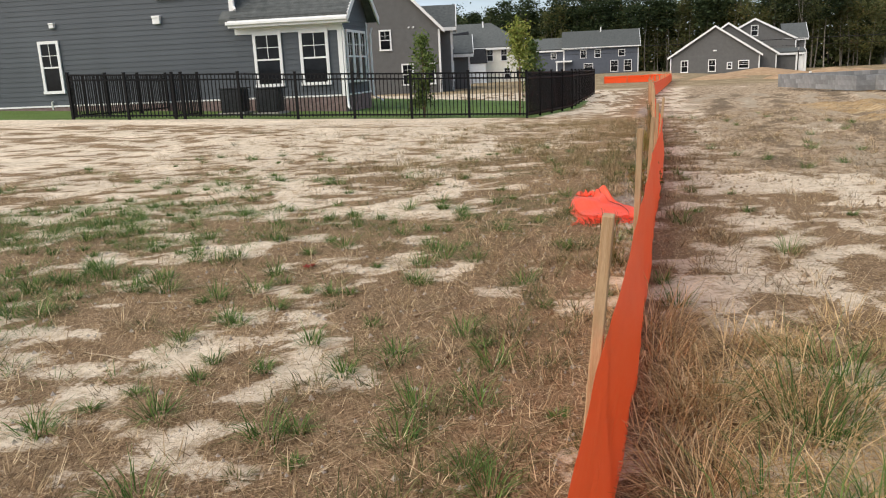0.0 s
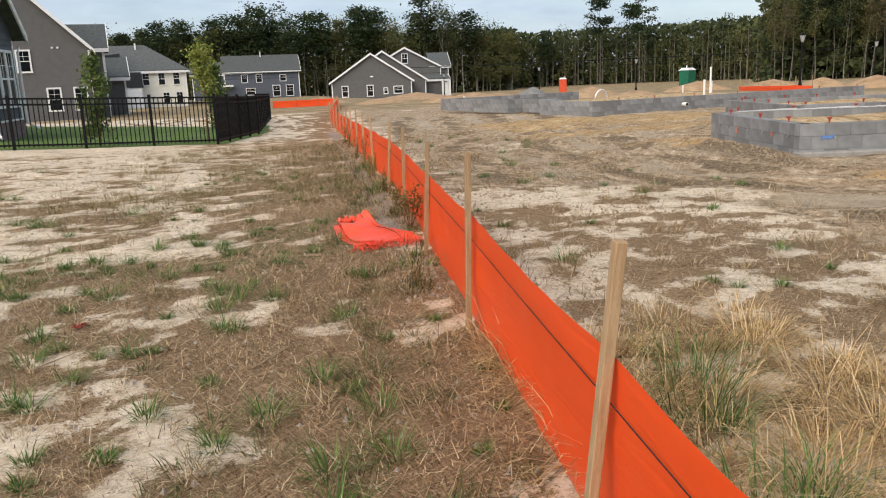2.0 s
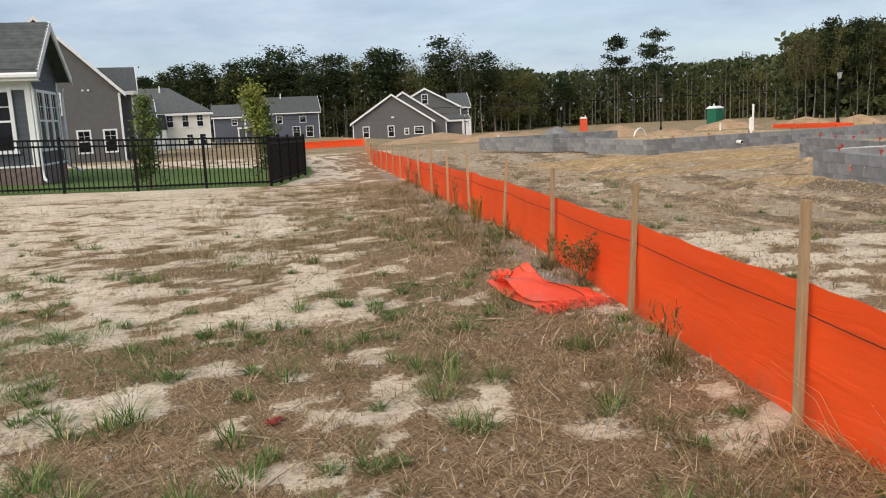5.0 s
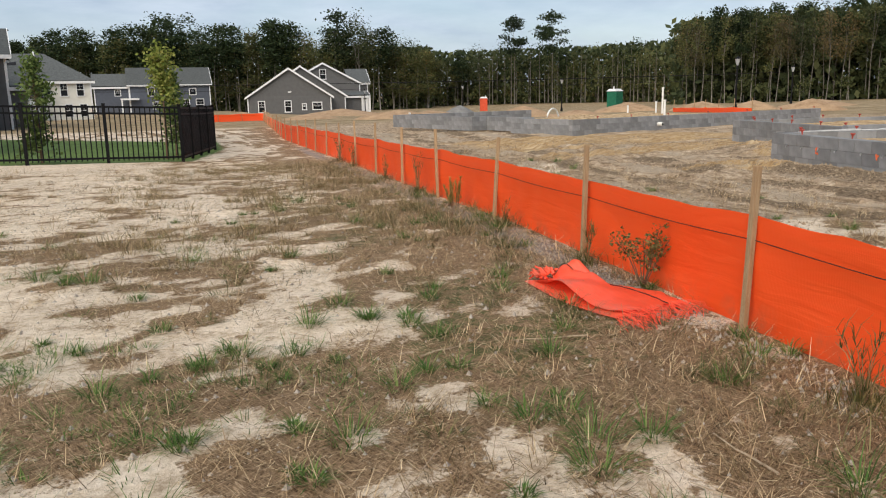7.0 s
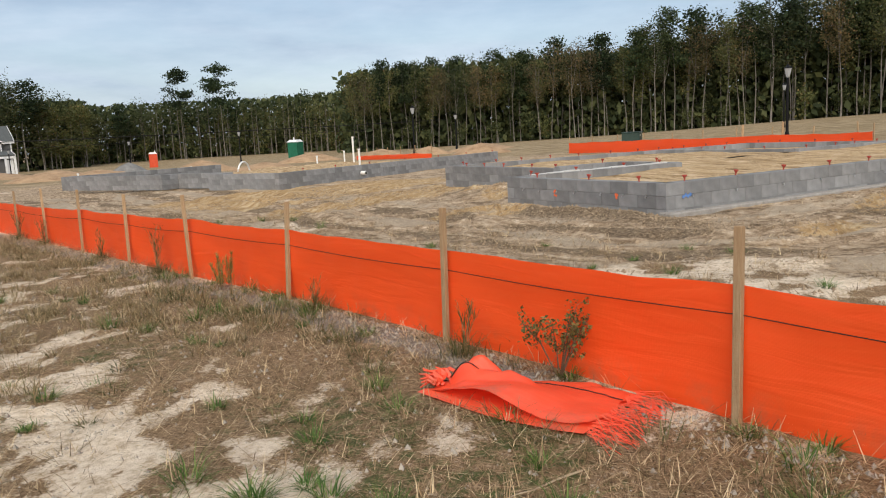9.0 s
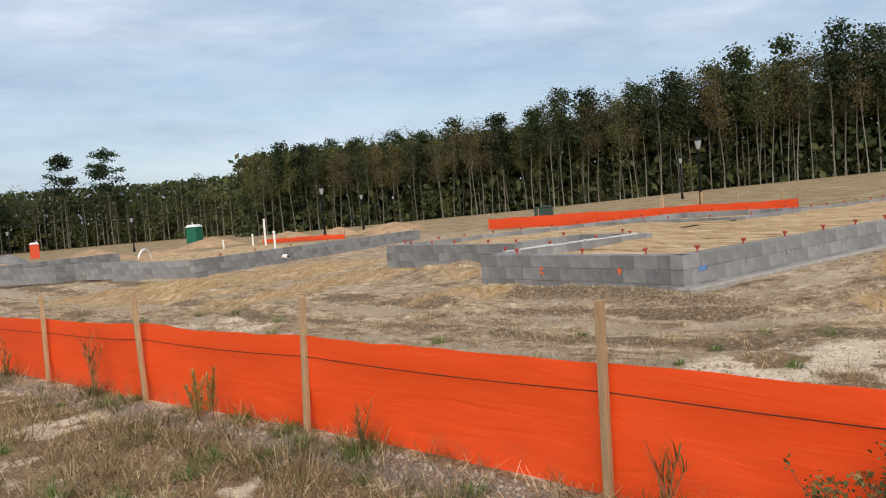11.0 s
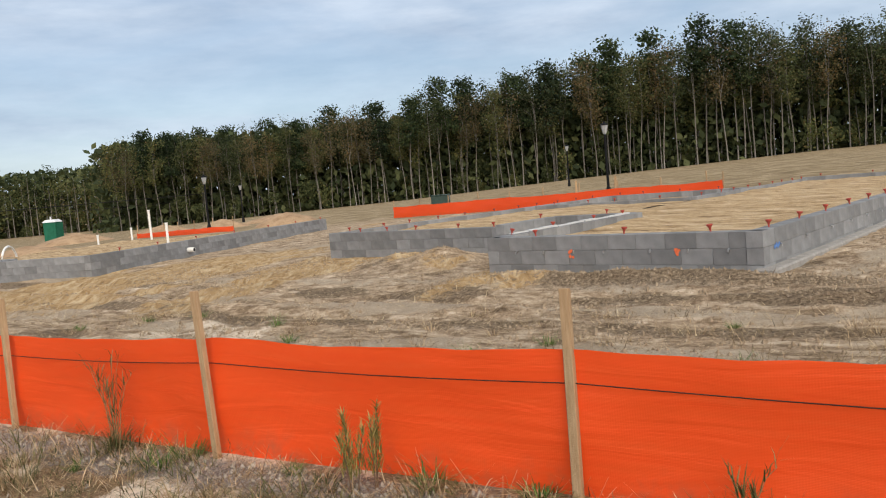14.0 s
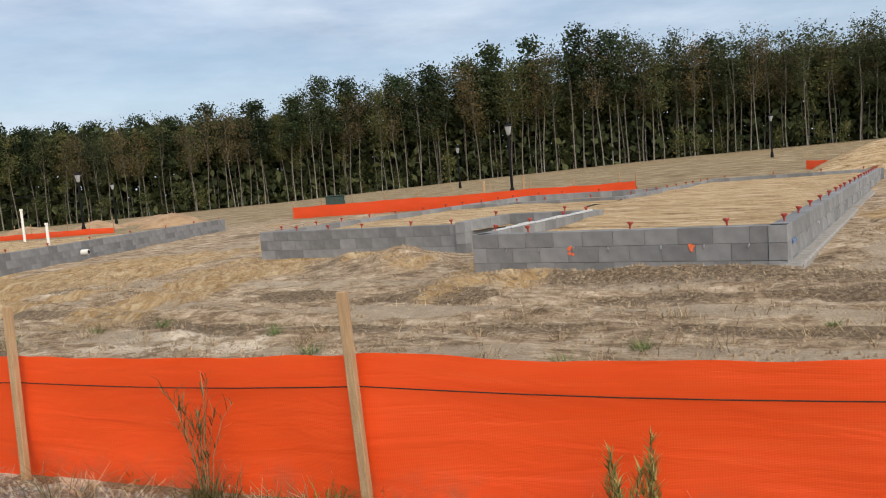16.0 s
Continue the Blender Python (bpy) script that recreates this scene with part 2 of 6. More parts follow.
WHITESIDE = worn("white_siding", (0.66, 0.68, 0.70), (0.78, 0.79, 0.80), 2.0, 0.65, bump=0.1)
BLUESIDE = worn("dusk_blue_siding", (0.075, 0.085, 0.108), (0.10, 0.112, 0.138), 2.0, 0.65, bump=0.1)
SHINGLE = worn("asphalt_shingle", (0.06, 0.067, 0.065), (0.125, 0.132, 0.13), 4.0, 0.95, bump=0.6, fine=35.0, spread=0.2)
DARKROOF = worn("dark_shingle", (0.02, 0.022, 0.028), (0.045, 0.048, 0.055), 4.0, 0.9, bump=0.5, fine=30.0)
BRICK = worn("foundation_brick", (0.13, 0.085, 0.08), (0.25, 0.19, 0.18), 7.0, 0.9, bump=0.4, spread=0.3)
GLASS = glass_material()
CURTAIN = worn("curtain_cloth", (0.30, 0.31, 0.32), (0.44, 0.45, 0.45), 5.0, 0.9)
ACMETAL = worn("condenser_steel", (0.018, 0.02, 0.023), (0.04, 0.043, 0.047), 6.0, 0.5, 0.3)
PVC = worn("white_pvc", (0.72, 0.71, 0.66), (0.83, 0.82, 0.78), 6.0, 0.45)
GREENPLASTIC = worn("green_plastic", (0.01, 0.10, 0.055), (0.02, 0.15, 0.085), 4.0, 0.5)
REDPLASTIC = worn("orange_red_plastic", (0.55, 0.06, 0.02), (0.68, 0.10, 0.04), 4.0, 0.5)
GREYROOF = worn("grey_plastic", (0.6, 0.61, 0.6), (0.75, 0.75, 0.74), 4.0, 0.5)
UTILITY = worn("utility_green_paint", (0.02, 0.04, 0.032), (0.04, 0.065, 0.052), 4.0, 0.5)
LAMPGLASS = worn("frosted_lamp_glass", (0.30, 0.31, 0.32), (0.42, 0.43, 0.43), 6.0, 0.3)
BARK = worn("pale_bark", (0.085, 0.076, 0.063), (0.29, 0.262, 0.225), 3.0, 0.95, bump=0.6, fine=25.0, spread=0.35, stretch=(3, 3, 0.5))
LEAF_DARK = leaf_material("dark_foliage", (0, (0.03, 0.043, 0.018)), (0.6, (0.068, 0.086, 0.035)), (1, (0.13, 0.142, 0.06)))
LEAF_AUTUMN = leaf_material("turning_foliage", (0, (0.065, 0.08, 0.028)), (0.55, (0.125, 0.14, 0.05)), (0.88, (0.17, 0.155, 0.06)), (1, (0.20, 0.135, 0.06)))
LEAF_PINE = leaf_material("pine_foliage", (0, (0.014, 0.027, 0.012)), (0.6, (0.034, 0.056, 0.022)), (1, (0.07, 0.095, 0.04)))
LEAF_RUST = leaf_material("rusty_foliage", (0, (0.06, 0.058, 0.026)), (0.5, (0.125, 0.11, 0.052)), (0.85, (0.18, 0.13, 0.064)), (1, (0.22, 0.135, 0.068)))
LEAF_LIGHT = leaf_material("light_foliage", (0, (0.09, 0.13, 0.025)), (0.6, (0.20, 0.26, 0.06)), (1, (0.36, 0.38, 0.13)))
LEAF_GREEN = leaf_material("garden_foliage", (0, (0.05, 0.085, 0.02)), (0.6, (0.11, 0.16, 0.045)), (1, (0.20, 0.25, 0.08)))
SHRUB = leaf_material("shrub_leaf", (0, (0.14, 0.15, 0.04)), (0.6, (0.30, 0.27, 0.08)), (1, (0.50, 0.40, 0.16)))
SHRUB_GREEN = leaf_material("shrub_leaf_green", (0, (0.07, 0.08, 0.025)), (0.6, (0.20, 0.19, 0.06)), (0.9, (0.36, 0.28, 0.10)), (1, (0.45, 0.26, 0.11)))
TWIG = worn("woody_twig", (0.10, 0.06, 0.035), (0.2, 0.13, 0.08), 20.0, 0.9)
BLADE_GREEN = leaf_material("green_blade", (0, (0.035, 0.08, 0.014)), (0.6, (0.085, 0.16, 0.034)), (1, (0.23, 0.30, 0.09)), per_object=0.0)
BLADE_DRY = leaf_material("dry_blade", (0, (0.10, 0.06, 0.03)), (0.35, (0.27, 0.18, 0.10)), (0.7, (0.52, 0.375, 0.22)), (1, (0.78, 0.63, 0.41)), per_object=0.0)
BLADE_BROWN = leaf_material("brown_blade", (0, (0.06, 0.042, 0.02)), (0.5, (0.17, 0.118, 0.06)), (0.85, (0.31, 0.225, 0.12)), (1, (0.50, 0.38, 0.23)), per_object=0.0)
BLADE_TAN = leaf_material("tan_blade", (0, (0.10, 0.08, 0.035)), (0.5, (0.24, 0.185, 0.09)), (0.85, (0.38, 0.28, 0.15)), (1, (0.55, 0.42, 0.25)), per_object=0.0)
BLADE_OLIVE = leaf_material("olive_blade", (0, (0.045, 0.055, 0.018)), (0.6, (0.11, 0.115, 0.042)), (1, (0.27, 0.235, 0.11)), per_object=0.0)
BLADE_GOLD = leaf_material("golden_blade", (0, (0.19, 0.135, 0.06)), (0.4, (0.42, 0.305, 0.16)), (0.75, (0.64, 0.49, 0.285)), (1, (0.86, 0.71, 0.48)), per_object=0.0)
PEBBLE = worn("grey_gravel", (0.26, 0.22, 0.18), (0.55, 0.49, 0.41), 15.0, 0.9, spread=0.2)
CABLE = worn("power_cable", (0.008, 0.008, 0.008), (0.015, 0.015, 0.015))

# ---- mesh helpers ----


def mesh_object(name, bm, material, smooth=False):
    me = bpy.data.meshes.new(name)
    bm.to_mesh(me)
    bm.free()
    me.materials.append(material)
    if smooth:
        me.shade_smooth()
    return me


def part(name, bm, material, parent, label="", smooth=False):
    """Links a bmesh (or a ready mesh) as one mesh object under a thing or a part."""
    me = mesh_object(name, bm, material, smooth) if isinstance(bm, bmesh.types.BMesh) else bm
    ob = new(name, me)
    ob.parent = parent
    if label:
        ob["label"] = label
    return ob


def thing(name, m, label, category, group="", kind=""):
    ob = new(name)
    ob.matrix_world = m
    return tagged(ob, label, category, group, kind)


def box(bm, x0, y0, z0, x1, y1, z1, bevel=0.0):
    geo = bmesh.ops.create_cube(bm, size=1.0)["verts"]
    for v in geo:
        v.co = Vector((x0 + (v.co.x + 0.5) * (x1 - x0), y0 + (v.co.y + 0.5) * (y1 - y0), z0 + (v.co.z + 0.5) * (z1 - z0)))
    if bevel:
        edges = list({e for v in geo for e in v.link_edges})
        bmesh.ops.bevel(bm, geom=edges, offset=bevel, segments=1, affect="EDGES")
    return bm


def boxes(*rows, bevel=0.0):
    bm = bmesh.new()
    for r in rows:
        box(bm, *r, bevel=bevel)
    return bm


def tube(bm, points, radii, sides=8):
    """A round bar through the points, with a radius for each."""
    rings = []
    n = len(points)
    for i, p in enumerate(points):
        p = Vector(p)
        d = Vector(points[min(i + 1, n - 1)]) - Vector(points[max(i - 1, 0)])
        d.normalize()
        a = d.cross(Vector((0, 0, 1)) if abs(d.z) < 0.9 else Vector((1, 0, 0))).normalized()
        b = d.cross(a)
        rings.append([bm.verts.new(p + float(radii[i]) * (math.cos(2 * math.pi * k / sides) * a + math.sin(2 * math.pi * k / sides) * b)) for k in range(sides)])
    for r0, r1 in zip(rings, rings[1:]):
        for k in range(sides):
            bm.faces.new((r0[k], r0[(k + 1) % sides], r1[(k + 1) % sides], r1[k]))
    bm.faces.new(rings[0])
    bm.faces.new(rings[-1][::-1])
    return bm


def array_mesh(name, verts, faces, material, smooth=False):
    """A mesh from numpy arrays; faces of one size."""
    me = bpy.data.meshes.new(name)
    n, k = faces.shape
    me.vertices.add(len(verts))
    me.vertices.foreach_set("co", np.ascontiguousarray(verts, dtype=np.float32).ravel())
    me.loops.add(n * k)
    me.loops.foreach_set("vertex_index", np.ascontiguousarray(faces, dtype=np.int32).ravel())
    me.polygons.add(n)
    me.polygons.foreach_set("loop_start", np.arange(0, n * k, k, dtype=np.int32))
    me.polygons.foreach_set("use_smooth", np.full(n, smooth))
    me.update(calc_edges=True)
    me.materials.append(material)
    return me


def hashed(ix, iy, seed):
    h = (ix.astype(np.int64) * 374761393 + iy.astype(np.int64) * 668265263 + seed * 1442695041) & 0x7FFFFFFF
    h = ((h ^ (h >> 13)) * 1274126177) & 0x7FFFFFFF
    return ((h ^ (h >> 16)) & 0xFFFF) / 65535.0


def vnoise(x, y, size, seed):
    x, y = np.asarray(x, float) / size, np.asarray(y, float) / size
    ix, iy = np.floor(x), np.floor(y)
    fx, fy = x - ix, y - iy
    fx, fy = fx * fx * (3 - 2 * fx), fy * fy * (3 - 2 * fy)
    a, b = hashed(ix, iy, seed), hashed(ix + 1, iy, seed)
    c, d = hashed(ix, iy + 1, seed), hashed(ix + 1, iy + 1, seed)
    return (a * (1 - fx) + b * fx) * (1 - fy) + (c * (1 - fx) + d * fx) * fy


def fractal(x, y, size, seed, octaves=4):
    s, k, w = 0, 1.0, 0
    for i in range(octaves):
        s = s + k * vnoise(x, y, size / 2 ** i, seed + 17 * i)
        w += k
        k *= 0.55
    return s / w


def smooth01(a, lo, hi):
    t = np.clip((np.asarray(a, float) - lo) / (hi - lo), 0, 1)
    return t * t * (3 - 2 * t)


# ---- plan ----
STAKES = [(-0.95, -8.6), (-0.70, -6.5), (-0.43, -4.4), (-0.12, -2.2), (0.08, -0.40), (0.44, 2.07), (0.84, 4.35), (1.15, 6.40), (1.515, 8.59),
          (1.85, 10.87), (2.08, 13.01), (2.33, 15.05)]
FAR_RUN = [(2.33, 15.05), (3.05, 20.8), (4.7, 35.0), (11.8, 76.0), (3.6, 76.8)]


def along(path, step):
    """Points every step metres along a polyline, after its first point."""
    out, left = [], step
    for (x0, y0), (x1, y1) in zip(path, path[1:]):
        d = math.hypot(x1 - x0, y1 - y0)
        s = left
        while s <= d:
            out.append((x0 + (x1 - x0) * s / d, y0 + (y1 - y0) * s / d))
            s += step
        left = s - d
    return out


STAKES += along(FAR_RUN, 2.12)
FENCE_Y = np.array([p[1] for p in STAKES[:36]])
FENCE_X = np.array([p[0] for p in STAKES[:36]])


def fence_x(y):
    return np.interp(y, FENCE_Y, FENCE_X)


# house plots: foundation corner and axes (u along the face, v to its rear)
FA, FAU = (8.47, 10.43), 73.9
FB, FBU = (13.8, 27.65), 100.0
IRON_CORNER, IRON_LEFT = (-0.28, 23.88), (-14.2, 22.5)
IRON_KINK, IRON_END = (1.23, 29.3), (3.0, 46.0)


def local(x, y, origin, angle):
    a = radians(angle)
    dx, dy = x - origin[0], y - origin[1]
    return dx * math.cos(a) + dy * math.sin(a), dx * math.sin(a) - dy * math.cos(a)


def base_height(x, y):
    """The lie of the land, without bumps."""
    x, y = np.asarray(x, float), np.asarray(y, float)
    z = -1.9 * (1 - np.exp(-np.maximum(0, y - 10) / 110))
    z = z + 0.006 * np.clip(x - 8, 0, 120) + 0.014 * np.clip(x - 40, 0, 90) * np.clip((70 - y) / 70, 0, 1.5)
    z = z - 0.011 * np.clip(y - 45, 0, 90) * smooth01(x, 18, 34)
    z = z + 0.036 * np.clip(-x, 0, 25) * smooth01(y, 12, 22) * (1 - smooth01(y, 40, 70))
    return z


def lawn_mask(x, y):
    t = (IRON_CORNER[0] - x) / (IRON_CORNER[0] - IRON_LEFT[0])
    front = IRON_CORNER[1] + (IRON_LEFT[1] - IRON_CORNER[1]) * t
    side = np.interp(y, [IRON_CORNER[1], IRON_KINK[1], IRON_END[1], 60], [IRON_CORNER[0], IRON_KINK[0], IRON_END[0], IRON_END[0]])
    return smooth01(y - front, 0.0, 0.2) * smooth01(side - x, -0.6, 0.1) * (1 - smooth01(y + 0.6 * (x + 4), 39.5, 42))


def rut_line(x, y):
    """How far a place lies outside the near foundation: the wheel ruts follow it round the corner."""
    a, b = local(x, y, FA, FAU)
    return np.hypot(np.maximum(-a - 0.4, 0), np.maximum(-b, 0))


def masks(x, y):
    """How much of each kind of cover lies at a place."""
    fx = fence_x(y)
    left = smooth01(fx - x, -0.1, 0.1)
    n1, n2, n3 = fractal(x, y * 1.5, 1.3, 3, 5), fractal(x, y, 4.5, 9, 3), fractal(x, y * 1.4, 0.42, 21, 4)
    n4 = fractal(x, y * 1.2, 0.19, 27, 3)
    lot = 0.20 * n1 + 0.16 * n2 + 0.38 * n3 + 0.26 * n4
    band = np.exp(-((x - fx + 0.7) / 0.9) ** 2)
    cover = smooth01(lot + 0.10 * band + 0.035 * (1 - smooth01(y, 5.0, 9.0)) - 0.035 * smooth01(y, 7, 20) - 0.02 * (x > fx + 0.6) * (1 - smooth01(y, 8.5, 10.0)), 0.43, 0.57)
    pale = smooth01(y, 19.5, 21.5) * (1 - smooth01(y, 24.2, 25.5)) * smooth01(-1.0 - x, -1.5, 2.0)
    cover = cover * (1 - 0.85 * pale)
    g = fractal(x, y, 2.6, 41, 3)
    patch = np.exp(-(((x + 4.6) / 2.6) ** 2 + ((y - 6.2) / 2.6) ** 2))
    near = 1 - smooth01(y, 11, 19)
    green = 0.5 * smooth01(g + 0.30 * patch + 0.05 * near, 0.60, 0.85) * near * cover * left
    off = x - fx
    verge = -0.7 + 2.7 * smooth01(y, 8.0, 10.5)
    dirt = smooth01(off + verge + 1.6 * (fractal(x, y, 2.2, 55, 3) - 0.5), 2.6, 4.2)
    ochre = smooth01(fractal(x + 0.3 * y, y * 2.2, 3.5, 71, 4) + 0.5 * np.exp(-(((x - 12) / 6) ** 2 + ((y - 24) / 7) ** 2)), 0.60, 0.80) * smooth01(off, 3, 6)
    chalk = smooth01(fractal(x, y * 1.3, 2.6, 73, 4) - 0.06 + 0.31 * np.exp(-(((x - 5.5) / 1.6) ** 2 + ((y - 16.5) / 1.3) ** 2)), 0.62, 0.74) * smooth01(off, 2, 3.5) * smooth01(n3 + 0.5 * n4, 0.62, 0.80)
    dirt = dirt * (1 - 0.9 * chalk)
    cover = cover * (1 - 0.9 * chalk)
    field = np.maximum(smooth01(np.hypot(x - 5, y - 12) + 14 * (n2 - 0.5), 38, 58), smooth01(x + 10 * (n2 - 0.5), 28, 40)) * smooth01(off, 0, 8)
    field = np.maximum(field, smooth01(y, 48, 62))
    stony = np.exp(-((off + 0.22) / 0.22) ** 2) * smooth01(y, 6, 9) * (1 - smooth01(y, 24, 32)) * (0.55 + 0.7 * fractal(x, y, 0.8, 88, 2))
    a, b = local(x, y, FA, FAU)
    wob = 1.2 * (fractal(x, y, 4.0, 93, 3) - 0.5)
    site = smooth01(off + verge, 2.4, 4.0) * (1 - smooth01(np.hypot(x - 8, y - 14), 20, 28))
    d = rut_line(x, y)
    band = np.sin((d + wob) * 3.3)
    rough = fractal(x, y, 1.1, 97, 4)
    track = site * smooth01(band + 2.2 * (rough - 0.5), 0.35, 1.1)
    churn = site * np.maximum(smooth01(-band + 2.6 * (rough - 0.5), 0.45, 1.15), np.exp(-((b + 0.55) / 0.5) ** 2) * smooth01(a, -2, -0.5) * (1 - smooth01(a, 4, 5)))
    return cover, green, dirt, ochre, field, lawn_mask(x, y), stony, track, churn, d


def height(x, y, fine=True):
    x, y = np.asarray(x, float), np.asarray(y, float)
    z = base_height(x, y)
    fx = fence_x(y)
    off = x - fx
    z = z + 0.05 * (fractal(x, y, 2.0, 5, 4) - 0.5) * smooth01(np.abs(off), 0.0, 0.6)
    if fine:
        z = z + 0.022 * (fractal(x, y, 0.35, 15, 3) - 0.5)
        # graded dirt with wheel ruts parallel to the foundation
        a, b = local(x, y, FA, FAU)
        churned = smooth01(off, 2.5, 4.5) * (1 - smooth01(np.hypot(x - 8, y - 14), 22, 30))
        wob = 0.6 * (fractal(x, y, 3.0, 91, 2) - 0.5)
        d = rut_line(x, y)
        ruts = np.sin((d - wob) * 5.2) * np.exp(-((d - 2.6) / 1.6) ** 2)
        ridges = fractal(d * 5.0, (x + y) * 0.8, 1.3, 101, 4) - 0.5
        z = z + churned * (0.035 * ruts + 0.15 * ridges * smooth01(d, 0.05, 0.6) * (1 - smooth01(d, 6, 9)) + 0.09 * (fractal(x, y, 1.4, 61, 3) - 0.5) + 0.045 * (fractal(x, y, 0.28, 67, 2) - 0.5))
        # berm of loose soil along the foundation faces
        berm = np.exp(-((b + 0.55) / 0.42) ** 2) * smooth01(a, -1.5, -0.3) * (1 - smooth01(a, 3.6, 4.8))
        heap = np.exp(-(((a - 6.7) / 1.4) ** 2 + ((b - 1.6) / 0.8) ** 2))
        z = z + (0.12 * berm + 0.26 * heap) * (0.6 + 0.8 * fractal(x, y, 0.6, 77, 3))
    return z


def ground_z(x, y):
    return float(height(np.array([x]), np.array([y]))[0])


def spaced(fine_lo, fine_hi, step, lo, hi, grow=1.14):
    mid = list(np.arange(fine_lo, fine_hi, step))
    up, s = [mid[-1] + step], step
    while up[-1] < hi:
        s = min(s * grow, 30)
        up.append(up[-1] + s)
    down, s = [mid[0] - step], step
    while down[-1] > lo:
        s = min(s * grow, 30)
        down.append(down[-1] - s)
    return np.array(down[::-1] + mid + up)


def build_ground():
    xs, ys = spaced(-6.0, 13.0, 0.09, -900, 900, 1.07), spaced(1.0, 21.0, 0.09, -500, 1200, 1.06)
    gx, gy = np.meshgrid(xs, ys)
    nx, ny = len(xs), len(ys)
    gz = height(gx, gy)
    verts = np.stack([gx, gy, gz], -1).reshape(-1, 3)
    i = (np.arange(ny - 1)[:, None] * nx + np.arange(nx - 1)[None, :]).ravel()
    faces = np.stack([i, i + 1, i + nx + 1, i + nx], 1)
    me = array_mesh("ground", verts, faces, GROUND, True)
    for name, values in zip(("cover", "green", "dirt", "ochre", "field", "lawn", "stony", "track", "churn", "rut"), masks(gx, gy)):
        me.attributes.new(name, "FLOAT", "POINT").data.foreach_set("value", np.ascontiguousarray(values, dtype=np.float32).ravel())
    tagged(new("ground", me), "patchy sandy building lot with dry grass and graded dirt", "ground", kind="structure")


build_ground()

# ---- silt fence ----


def stake_mesh(w, d, h):
    bm = boxes((-w / 2, -d / 2, -0.12, w / 2, d / 2, h), bevel=0.003)
    return mesh_object("stake", bm, STAKE)


def fabric_strip(stakes, tops, offset=0.03, step=0.07, rows=9, seed=0):
    """The cloth along a row of stakes: a sheet that sags a little between them."""
    verts, uvs, dist = [], [], 0.0
    cols = 0
    for i in range(len(stakes) - 1):
        (x0, y0), (x1, y1) = stakes[i], stakes[i + 1]
        d = math.hypot(x1 - x0, y1 - y0)
        far = math.hypot(x0 - 1, y0 - 8) > 22
        n = max(4, int(d / (step if not far else 0.35)))
        nx_, ny_ = (y1 - y0) / d, -(x1 - x0) / d
        for k in range(n + (i == len(stakes) - 2)):
            s = k / n
            x, y = x0 + (x1 - x0) * s, y0 + (y1 - y0) * s
            top = tops[i] * (1 - s) + tops[i + 1] * s - 0.016 * math.sin(math.pi * s) - 0.012 * float(vnoise([dist + d * s], [0.0], 0.25, 5)[0])
            zg = ground_z(x, y)
            for r in range(rows):
                h = r / (rows - 1)
                belly = 0.035 * math.sin(math.pi * s) * math.sin(math.pi * min(1, h * 1.1))
                crease = 0.016 * (float(vnoise([dist + d * s * 1.0 + 0.35 * h], [h * 2.2], 0.22, seed + 3)[0]) - 0.5) * (1.4 - h)
                pull = 0.02 * math.exp(-(min(s, 1 - s) * d / 0.12)) * math.sin(9 * h)
                flare = -0.015 * (1 - h) ** 3
                o = offset + belly + crease * 1.3 + pull * 0.4 - flare
                verts.append((x + nx_ * o, y + ny_ * o, zg - 0.03 + (top + 0.03) * h))
                uvs.append((dist + d * s, h * 0.66))
            cols += 1
        dist += d
    i = (np.arange(cols - 1)[:, None] * rows + np.arange(rows - 1)[None, :]).ravel()
    faces = np.stack([i, i + rows, i + rows + 1, i + 1], 1)
    me = array_mesh("fabric", np.array(verts), faces, ORANGE, True)
    layer = me.uv_layers.new(name="UVMap")
    uv = np.array(uvs, dtype=np.float32)[faces.ravel()]
    layer.data.foreach_set("uv", uv.ravel())
    return me


def silt_fence(stakes, label, group="", seed=0, top=0.665):
    rnd = random.Random(seed)
    root = thing("silt_fence", pose(0, 0, 0), label, "silt fence", group)
    tops = [top + rnd.uniform(-0.02, 0.02) for _ in stakes]
    # the cloth stands a little off the stake that leans most
    cloth = [(x + 0.03, y) if (x, y) == STAKES[5] else (x, y) for x, y in stakes]
    part("fabric", fabric_strip(cloth, tops, seed=seed), None, root)
    shared = stake_mesh(0.042, 0.034, 1.0)
    line = []
    for i, (x, y) in enumerate(stakes):
        q = stakes[min(i + 1, len(stakes) - 1)]
        p = stakes[max(i - 1, 0)]
        yaw = math.degrees(math.atan2(q[1] - p[1], q[0] - p[0]))
        ob = part("stake", shared, None, root)
        near = LEANS.get((x, y), (rnd.uniform(-2.5, 2.5), rnd.uniform(-2, 2), 0.93 + rnd.uniform(-0.05, 0.06)))
        a = radians(yaw)
        zg = ground_z(x, y)
        ob.matrix_basis = pose(x - 0.022 * math.sin(a), y + 0.022 * math.cos(a), zg) @ pose(0, 0, 0, near[0], near[1], 0) @ pose(0, 0, 0, 0, 0, yaw) @ Matrix.Diagonal((1, 1, near[2], 1))
        line.append((*cloth[i], zg + tops[i] - 0.145))
    bm = bmesh.new()
    pts = []
    for i in range(len(line) - 1):
        p0, p1 = Vector(line[i]), Vector(line[i + 1])
        d = (p1 - p0).length
        n = Vector(((p1 - p0).y / d, -(p1 - p0).x / d, 0))
        for k in range(6):
            s = k / 6
            pts.append(p0.lerp(p1, s) + n * (0.018 + 0.012 * math.sin(math.pi * s)) - Vector((0, 0, 0.02 * math.sin(math.pi * s))))
    tube(bm, pts, [0.0026] * len(pts), 4)
    part("string", bm, STRING, root, "black string along the cloth")
    return root


